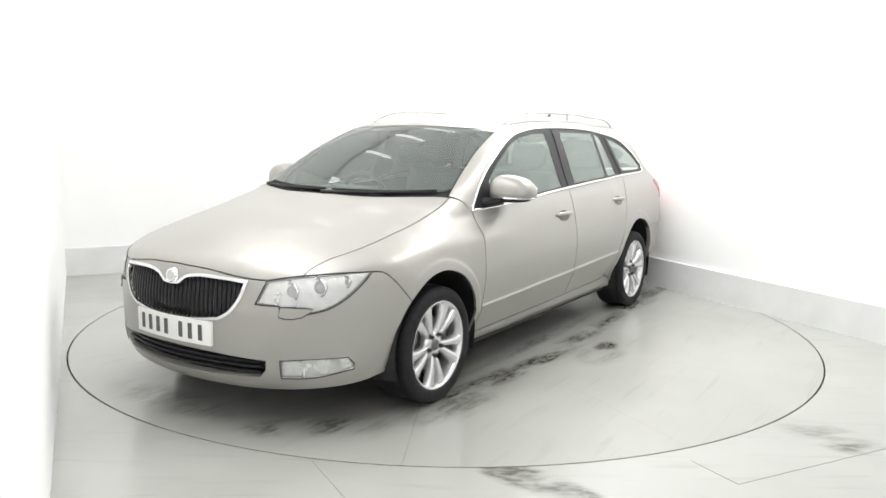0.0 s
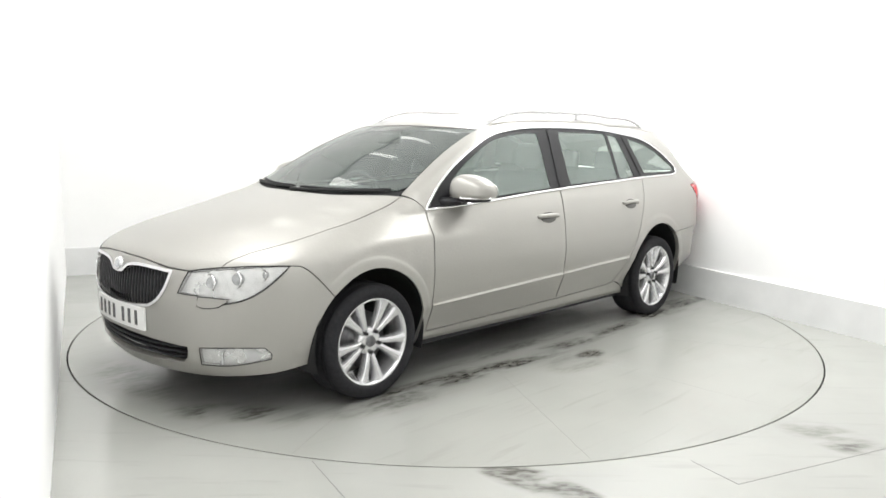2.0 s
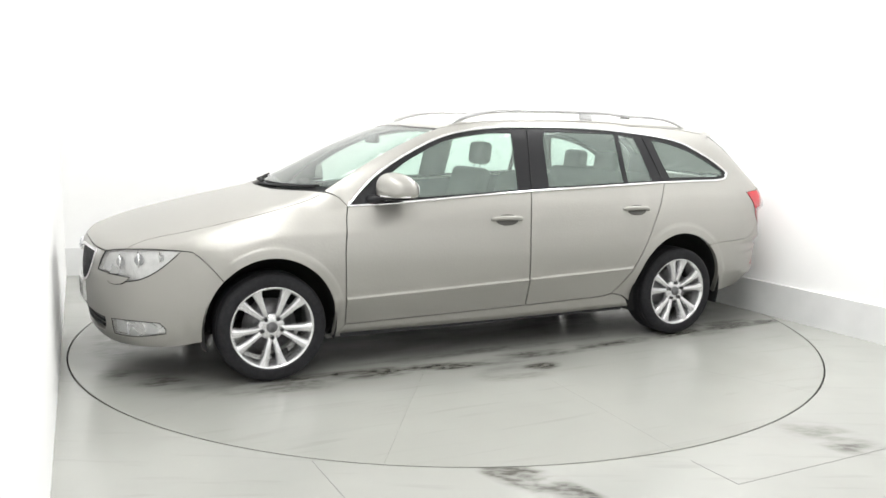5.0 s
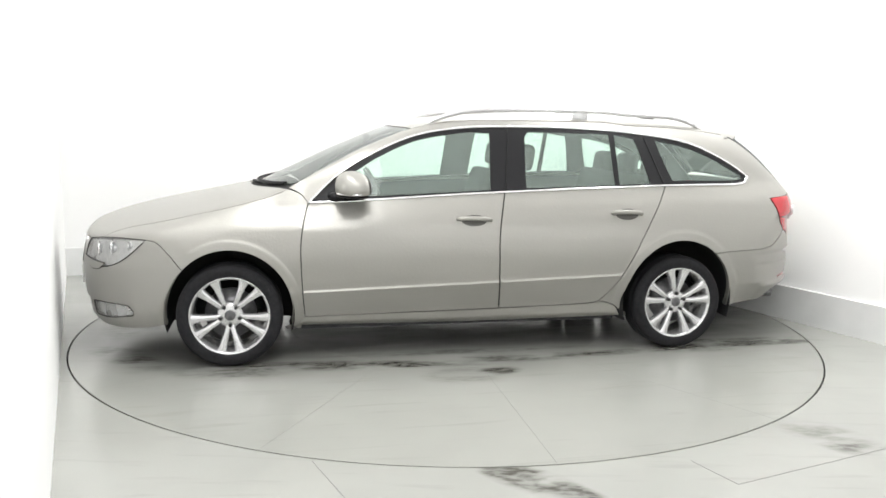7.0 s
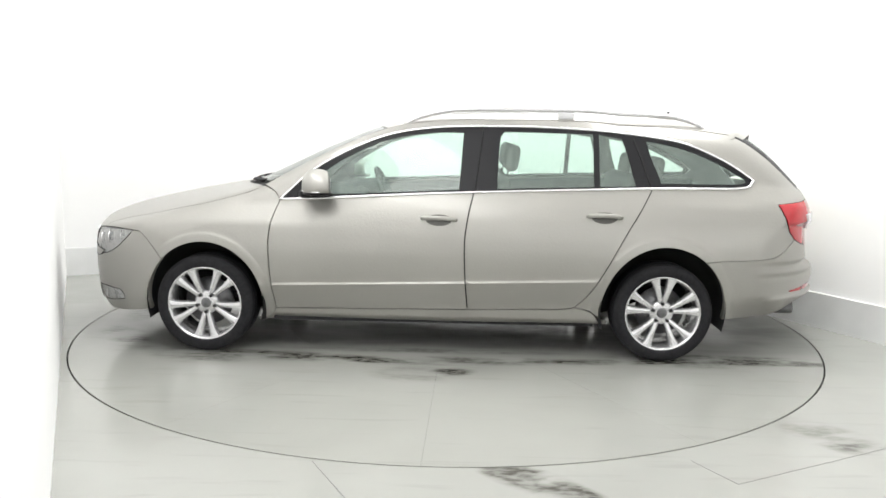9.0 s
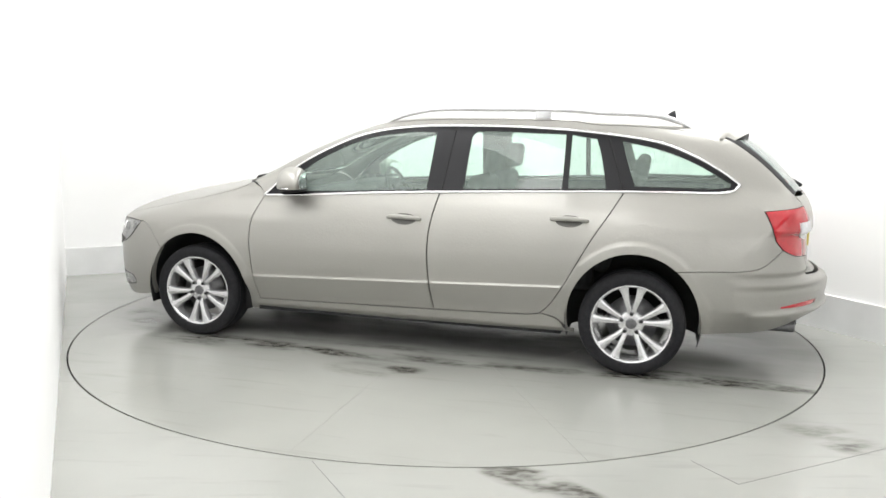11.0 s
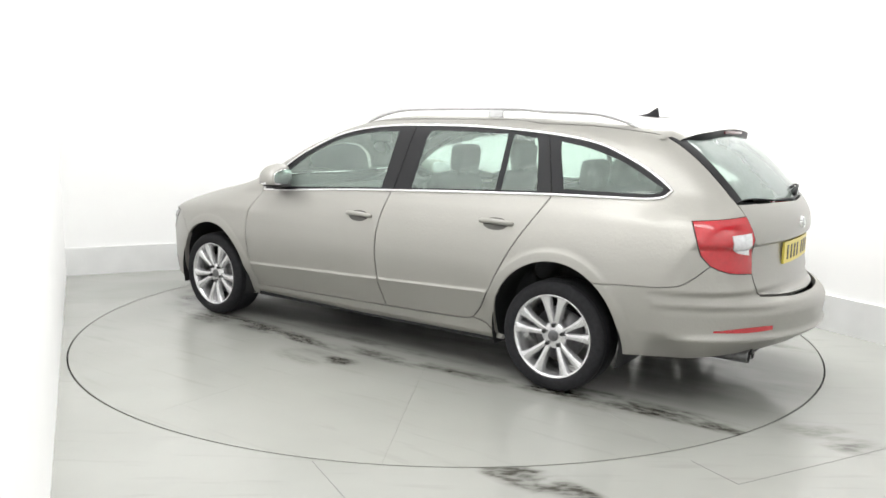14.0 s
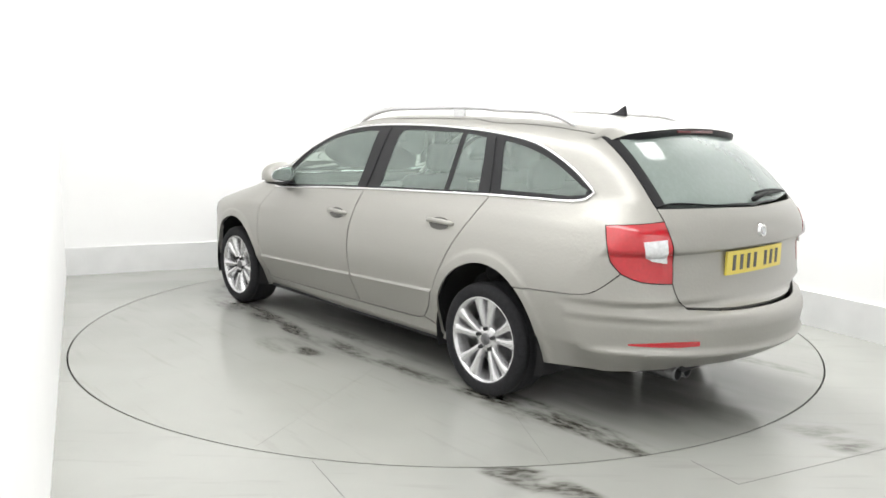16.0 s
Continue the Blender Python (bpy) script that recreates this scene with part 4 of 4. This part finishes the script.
    for k in range(5):
        ob = new("wheel_bolt", WHEEL_MESH["wheel_bolt"])
        ob.parent = hub
        a = 2 * math.pi * (k + 0.75) / 5
        ob.location = (0.056 * math.cos(a), 0, 0.056 * math.sin(a))


WHEEL_MESH = {}
for s in (1, -1):
    wheel(WHEEL_F, s)
    wheel(WHEEL_R, s)


def inner_shell():
    # wheel-arch liners and dark inner panels
    for cx in (WHEEL_F, WHEEL_R):
        for s in (1, -1):
            bm = bmesh.new()
            n = 24
            rows = []
            for k in range(n + 1):
                a = radians(-18 + 216 * k / n)
                rx, rz = ARCH[cx]
                rows.append([bm.verts.new((cx + (rx * f + g) * math.cos(a), s * y, ARCH_Z + (rz * f + g) * math.sin(a))) for f, g, y in ((1, 0.007, 0.862), (1, 0.02, 0.80), (1, 0.02, 0.5), (0, 0.02, 0.5))])
            for a, b in zip(rows, rows[1:]):
                for j in range(3):
                    bm.faces.new((a[j], a[j + 1], b[j + 1], b[j]))
            part("wheel_arch_liner", bm, SEAL, car)
    low = loop("S", [[(1.01, 0.21), (0.985, 0.6), (0.98, 0.93)], [(0.98, 0.93), (0.1, 0.985), (-1.4, 1.04), (-1.95, 1.04)], [(-1.95, 1.04), (-2.0, 0.72)], [(-2.0, 0.72), (-1.6, 0.70)],
                     rev(arch(WHEEL_R, 0, 120, grow=0.02)), [(-0.98, 0.25), (1.01, 0.21)]], 0)
    both("inner_panel", "S", low, TRIM, lift=-0.05, depth=0)
    bm = box_bm(-0.98, -0.78, 0.19, 0.98, 0.78, 0.24)
    box_bm(0.9, -0.48, 0.20, 2.1, 0.48, 0.25, bm=bm)
    box_bm(-2.3, -0.48, 0.28, -0.9, 0.48, 0.33, bm=bm)
    part("underbody", bm, SEAL, car, smooth=False)


inner_shell()


# ---- fittings of the car ----
def place(chart, p, lift=0.0):
    """Point on the outer form and its outward normal."""
    q = chart_out(chart, np.array([chart_in(chart, p)]))
    n = grad(q)
    return Vector(q[0] + n[0] * lift), Vector(n[0])


def ellipsoid(c, r, bm=None, seg=28, power=1.0):
    bm = bm or bmesh.new()
    got = bmesh.ops.create_uvsphere(bm, u_segments=seg, v_segments=seg // 2, radius=1.0)
    for v in got["verts"]:
        q = [math.copysign(abs(k) ** power, k) for k in v.co]
        v.co = Vector((c[0] + q[0] * r[0], c[1] + q[1] * r[1], c[2] + q[2] * r[2]))
    return bm


def fittings(doors):
    # door handles
    for pair, x0, z0 in ((doors[0], -0.035, 0.842), (doors[1], -1.012, 0.872)):
        for k, door in enumerate(pair):
            s = 1 - 2 * k
            pts = []
            for f, l in ((-1, -0.004), (-0.8, 0.012), (-0.45, 0.026), (0, 0.030), (0.45, 0.027), (0.8, 0.014), (1, -0.004)):
                q, n = place("S", (x0 - 0.105 * f, z0 - 0.003 * f), l)
                pts.append((q.x, q.y * s, q.z))
            part("handle", tube(pts, [0.010, 0.013, 0.014, 0.014, 0.014, 0.013, 0.010], 12, flat=0.8), PAINT, door, "body-coloured pull handle")
            # dark oval laid on the door, painted as the shade of a handle hollow
            out = loop("S", [[(x0 + 0.078 * math.cos(a), z0 - 0.004 + (0.030 if math.sin(a) > 0 else 0.036) * math.sin(a)) for a in (2 * math.pi * i / 16 for i in range(17))]])
            part_mesh("handle_recess_shade", skin("S", out, lift=0.0025, depth=0.003, step=0.02, side=s), RECESS_SHADE, door)
    # mirrors
    for s in (1, -1):
        def lean(bm):
            for v in bm.verts:
                out = abs(v.co.y) - 0.80
                v.co.x -= 0.20 * out
                v.co.z -= 0.10 * out * (v.co.z - 0.98) / 0.1
            return bm

        bm = ellipsoid((0.700, 0.888 * s, 1.030), (0.094, 0.122, 0.104), power=0.80)
        for v in bm.verts:
            if v.co.x < 0.635:
                v.co.x = 0.635 - (0.635 - v.co.x) * 0.1
            if v.co.z < 1.0:
                v.co.z = 1.0 - (1.0 - v.co.z) * 0.14
        mir = part("door_mirror", lean(bm), PAINT, car, "body-coloured door mirror with black base")
        part("base", lean(ellipsoid((0.700, 0.868 * s, 0.984), (0.088, 0.108, 0.015), power=0.8)), BLACK, mir)
        part("arm", tube([(0.80, 0.715 * s, 0.962), (0.775, 0.78 * s, 0.968), (0.745, 0.86 * s, 0.980)], [0.036, 0.030, 0.020], 10, flat=1.3), BLACK, mir)
        part("mirror_glass", lean(ellipsoid((0.626, 0.890 * s, 1.045), (0.004, 0.100, 0.055), power=0.75)), CHROME, mir)
        pts = [(0.700 + 0.093 * math.cos(a) - 0.20 * (0.088 + 0.118 * math.sin(a)), (0.888 + 0.118 * math.sin(a)) * s, 0.998) for a in np.linspace(-0.2, 1.7, 10)]
        part("indicator", tube(pts, 0.006, 6), CHROME, mir, "thin clear indicator strip")
    # roof rails
    for s in (1, -1):
        pts, rad = [], []
        for k in range(33):
            f = k / 32
            x = 0.21 - 1.87 * f
            q, n = place("T", (x, 0.535 - 0.012 * abs(2 * f - 1) ** 2), 0)
            h = min(1, min(f / 0.20, (1 - f) / 0.14))
            up = 0.060 * (h * (2 - h)) ** 0.8 - 0.010
            pts.append((q.x, q.y * s, q.z + up))
            rad.append(0.008 + 0.008 * min(1, min(f, 1 - f) / 0.06))
        rail = part("roof_rail", tube(pts, rad, 10, flat=1.0), RIM, car, "satin silver raised roof rail")
        for x in (-0.80,):
            q, n = place("T", (x, 0.533), 0)
            part("foot", box_bm(x - 0.05, q.y * s - 0.011, q.z - 0.01, x + 0.05, q.y * s + 0.011, q.z + 0.052, 0.008), RIM, rail)
    # aerial fin
    q, n = place("T", (-1.50, 0.0))
    bm = bmesh.new()
    sect = []
    for f, h, w in ((0, 0.002, 0.006), (0.3, 0.012, 0.018), (0.6, 0.026, 0.022), (0.85, 0.052, 0.016), (0.97, 0.062, 0.008), (1.02, 0.03, 0.012), (1.05, 0.0, 0.014)):
        x = q.x + 0.07 - 0.14 * f
        zz = place("T", (x, 0.0))[0].z - 0.004
        sect.append([bm.verts.new((x, y, zz + z)) for y, z in ((-w, 0), (-w * 0.35, h), (w * 0.35, h), (w, 0))])
    for a, b in zip(sect, sect[1:]):
        for i in range(3):
            bm.faces.new((a[i], a[i + 1], b[i + 1], b[i]))
    bmesh.ops.recalc_face_normals(bm, faces=bm.faces)
    part("aerial", bm, BLACK, car, "black shark-fin roof aerial")
    # spoiler over the rear window
    top, face = bmesh.new(), bmesh.new()
    ra, rb = [], []
    for k in range(25):
        y = -0.575 + 1.15 * k / 24
        e = 1 - abs(y / 0.585) ** 8
        q, _ = place("T", (-1.845 + 0.12 * y * y, y))
        xe = q.x - 0.145 * e - 0.012
        ze = q.z - 0.030
        ra.append([top.verts.new(p) for p in ((q.x + 0.03, y, q.z + 0.003), (q.x - 0.02, y, q.z + 0.006), (q.x - 0.07 * e, y, q.z - 0.008), (xe, y, ze))])
        rb.append([face.verts.new(p) for p in ((xe + 0.001, y, ze - 0.001), (xe + 0.004, y, ze - 0.036 * e - 0.003), (q.x - 0.07 * e, y, ze - 0.042 * e), (q.x - 0.02, y, ze - 0.016))])
    for rows, bm in ((ra, top), (rb, face)):
        for a, b in zip(rows, rows[1:]):
            for i in range(3):
                bm.faces.new((a[i], a[i + 1], b[i + 1], b[i]))
        bmesh.ops.recalc_face_normals(bm, faces=bm.faces)
    for f in top.faces:
        if f.normal.z < 0:
            f.normal_flip()
    sp = part("spoiler", top, PAINT, car, "body-coloured spoiler with dark underside")
    part("underside", face, BLACK, sp)
    q, _ = place("T", (-1.845, 0.0))
    part("brake_light", box_bm(q.x - 0.1585, -0.16, q.z - 0.055, q.x - 0.150, 0.16, q.z - 0.041, 0.003), DARK_RED, sp, "dark red third brake light")
    # front wipers
    for y0, y1 in ((-0.02, 0.60), (-0.62, -0.04)):
        ym = (y0 + y1) / 2
        a, _ = place("T", (1.262 - 0.46 * y0 * y0, y0), 0.002)
        b, _ = place("T", (1.252 - 0.46 * ym * ym, ym), 0.010)
        c, _ = place("T", (1.236 - 0.46 * y1 * y1, y1), 0.004)
        w = part("wiper", tube([a, b, c], [0.010, 0.008, 0.006], 8), SEAL, car)
        d = [place("T", (1.225 - 0.46 * y * y, y), 0.008)[0] for y in np.linspace(y0 + 0.05, y1 + 0.02, 9)]
        part("blade", tube(d, 0.007, 6), SEAL, w)
    # rear wiper
    a, _ = place("T", (-2.325, 0.0), 0.016)
    b, _ = place("T", (-2.305, -0.14), 0.016)
    c, _ = place("T", (-2.265, -0.40), 0.012)
    rw = part("rear_wiper", tube([a, b, c], [0.013, 0.010, 0.006], 8), SEAL, car, "black rear wiper arm")
    d = [place("T", (-2.298 + 0.045 * f, -0.08 - 0.38 * f), 0.006)[0] for f in np.linspace(0, 1, 7)]
    part("blade", tube(d, 0.006, 6), SEAL, rw)
    # number plates with plain bars
    for sign, x, z, m, bend in ((1, 2.307, 0.452, PLATE_W, -0.31), (-1, -2.374, 0.776, PLATE_Y, 0.18)):
        bm = bmesh.new()
        rows = []
        for k in range(13):
            y = -0.26 + 0.52 * k / 12
            rows.append([bm.verts.new((x + bend * y * y + dx, y, z + dz)) for dx, dz in ((-0.006, -0.0555), (0.006, -0.0555), (0.006, 0.0555), (-0.006, 0.0555))])
        for a, b in zip(rows, rows[1:]):
            for i in range(4):
                bm.faces.new((a[i], a[(i + 1) % 4], b[(i + 1) % 4], b[i]))
        bm.faces.new(rows[0])
        bm.faces.new(rows[-1])
        bmesh.ops.recalc_face_normals(bm, faces=bm.faces)
        pl = part("number_plate", bm, m, car, "white front number plate with dark bars" if sign > 0 else "yellow rear number plate with dark bars", smooth=False)
        for y in (-0.205, -0.145, -0.085, -0.025, 0.075, 0.135, 0.195):
            y = -y * -sign
            bm = box_bm(-0.0075, y - 0.013, -0.036, 0.0072, y + 0.013, 0.036)
            bmesh.ops.transform(bm, matrix=pose(x + bend * y * y, 0, z), verts=bm.verts)
            part("bar", bm, INK, pl, smooth=False)
    # badges
    for chart, p, r in (("F", (2.31, 0.0, 0.690), 0.036), ("B", (-2.4, 0.0, 0.915), 0.034)):
        q, n = place(chart, p, 0.006)
        rot = n.to_track_quat("Z", "Y").to_matrix().to_4x4()
        bm = bmesh.new()
        bmesh.ops.create_cone(bm, cap_ends=True, segments=32, radius1=r, radius2=r * 0.85, depth=0.012, matrix=Matrix.Translation(q) @ rot)
        bd = part("badge", bm, CHROME, car, "round chrome badge", smooth=False)
        bm = bmesh.new()
        bmesh.ops.create_cone(bm, cap_ends=True, segments=24, radius1=r * 0.62, radius2=r * 0.56, depth=0.004, matrix=Matrix.Translation(q + n * 0.0075) @ rot)
        part("emblem", bm, BULB, bd, smooth=False)
    # exhaust tips
    for y in (0.41, 0.49):
        bm = revolve_y([(0.028, 0.0), (0.033, 0.0), (0.034, 0.01), (0.034, 0.2), (0.028, 0.2), (0.028, 0.0)], 24)
        bmesh.ops.transform(bm, matrix=pose(-2.29, y, 0.272, 0, 0, -90), verts=bm.verts)
        part("exhaust_tip", bm, STEEL, car, "polished exhaust tip")
    both("mud_flap", "S", loop("S", [[(1.008, 0.27), (1.02, 0.20), (1.022, 0.15)], [(1.022, 0.15), (1.0, 0.15)], [(1.0, 0.15), (0.99, 0.27)]]), SEAL, lift=-0.06, depth=0.02)


fittings(doors)


# ---- cabin ----
def seat(name, x, y, width, rests, top=1.11):
    st = new(name)
    st.parent = car
    w = width / 2
    part("cushion", box_bm(x - 0.22, y - w, 0.42, x + 0.28, y + w, 0.58, 0.05), CLOTH, st)
    bm = box_bm(-0.06, -w, 0.0, 0.06, w, 0.57, 0.05)
    bmesh.ops.transform(bm, matrix=pose(x - 0.24, y, 0.54, 0, -17), verts=bm.verts)
    part("backrest", bm, CLOTH, st)
    for q in rests:
        bm = box_bm(-0.045, -0.125, 0.0, 0.045, 0.125, 0.17, 0.04)
        bmesh.ops.transform(bm, matrix=pose(x - 0.45, y + q, top, 0, -8), verts=bm.verts)
        part("headrest", bm, CLOTH, st)
        for k in (-0.05, 0.05):
            part("post", tube([(x - 0.42, y + q + k, top - 0.07), (x - 0.45, y + q + k, top + 0.02)], 0.006, 6), CHROME, st)


def cabin():
    seat("front_seat", -0.02, 0.37, 0.50, (0,))
    seat("front_seat", -0.02, -0.37, 0.50, (0,))
    seat("rear_seat", -0.92, 0.0, 1.25, (-0.42, 0, 0.42), 1.05)
    bm = box_bm(0.50, -0.70, 0.55, 1.0, 0.70, 0.945, 0.07)
    box_bm(0.44, -0.56, 0.86, 0.72, -0.20, 0.985, 0.05, bm)
    part("dashboard", bm, TRIM, car)
    m = pose(0.40, -0.37, 0.90, 0, -65)
    ring = [m @ Vector((0.185 * math.cos(a), 0.185 * math.sin(a), 0)) for a in (2 * math.pi * k / 32 for k in range(32))]
    sw = part("steering_wheel", tube(ring, 0.016, 8, True), TRIM, car)
    for a in (0.0, 2.2, -2.2):
        part("spoke", tube([m @ Vector((0, 0, -0.02)), m @ Vector((-0.18 * math.cos(a), 0.18 * math.sin(a), 0))], 0.018, 8, flat=0.6), TRIM, sw)
    part("boss", ellipsoid(m @ Vector((0, 0, -0.015)), (0.05, 0.07, 0.06)), TRIM, sw)
    half = [[(0.34, 0.0), (0.32, 0.3), (0.25, 0.50)], [(0.25, 0.50), (-0.6, 0.52), (-1.7, 0.48)], [(-1.7, 0.48), (-1.76, 0.3), (-1.78, 0.0)]]
    out = loop("T", half + [flip(c) for c in reversed(half)])
    part_mesh("headliner", skin("T", out, lift=-0.045, depth=0, step=0.08), LINER, car, "pale grey fabric headliner")
    part("load_cover", box_bm(-2.0, -0.62, 0.93, -1.3, 0.62, 0.95, 0.005), TRIM, car, smooth=False)
    part("interior_mirror", box_bm(0.50, -0.11, 1.27, 0.53, 0.11, 1.335, 0.012), TRIM, car)


cabin()


def motions():
    dx, dy = CAR_OFF
    rows, spin = [], []
    for t, a in TURN:
        m = pose(0, 0, 0, 0, 0, a)
        spin.append((t, m))
        rows.append((t, m @ Matrix.Translation((dx, dy, 0))))
    walk(table, spin)
    walk(car, rows)


motions()
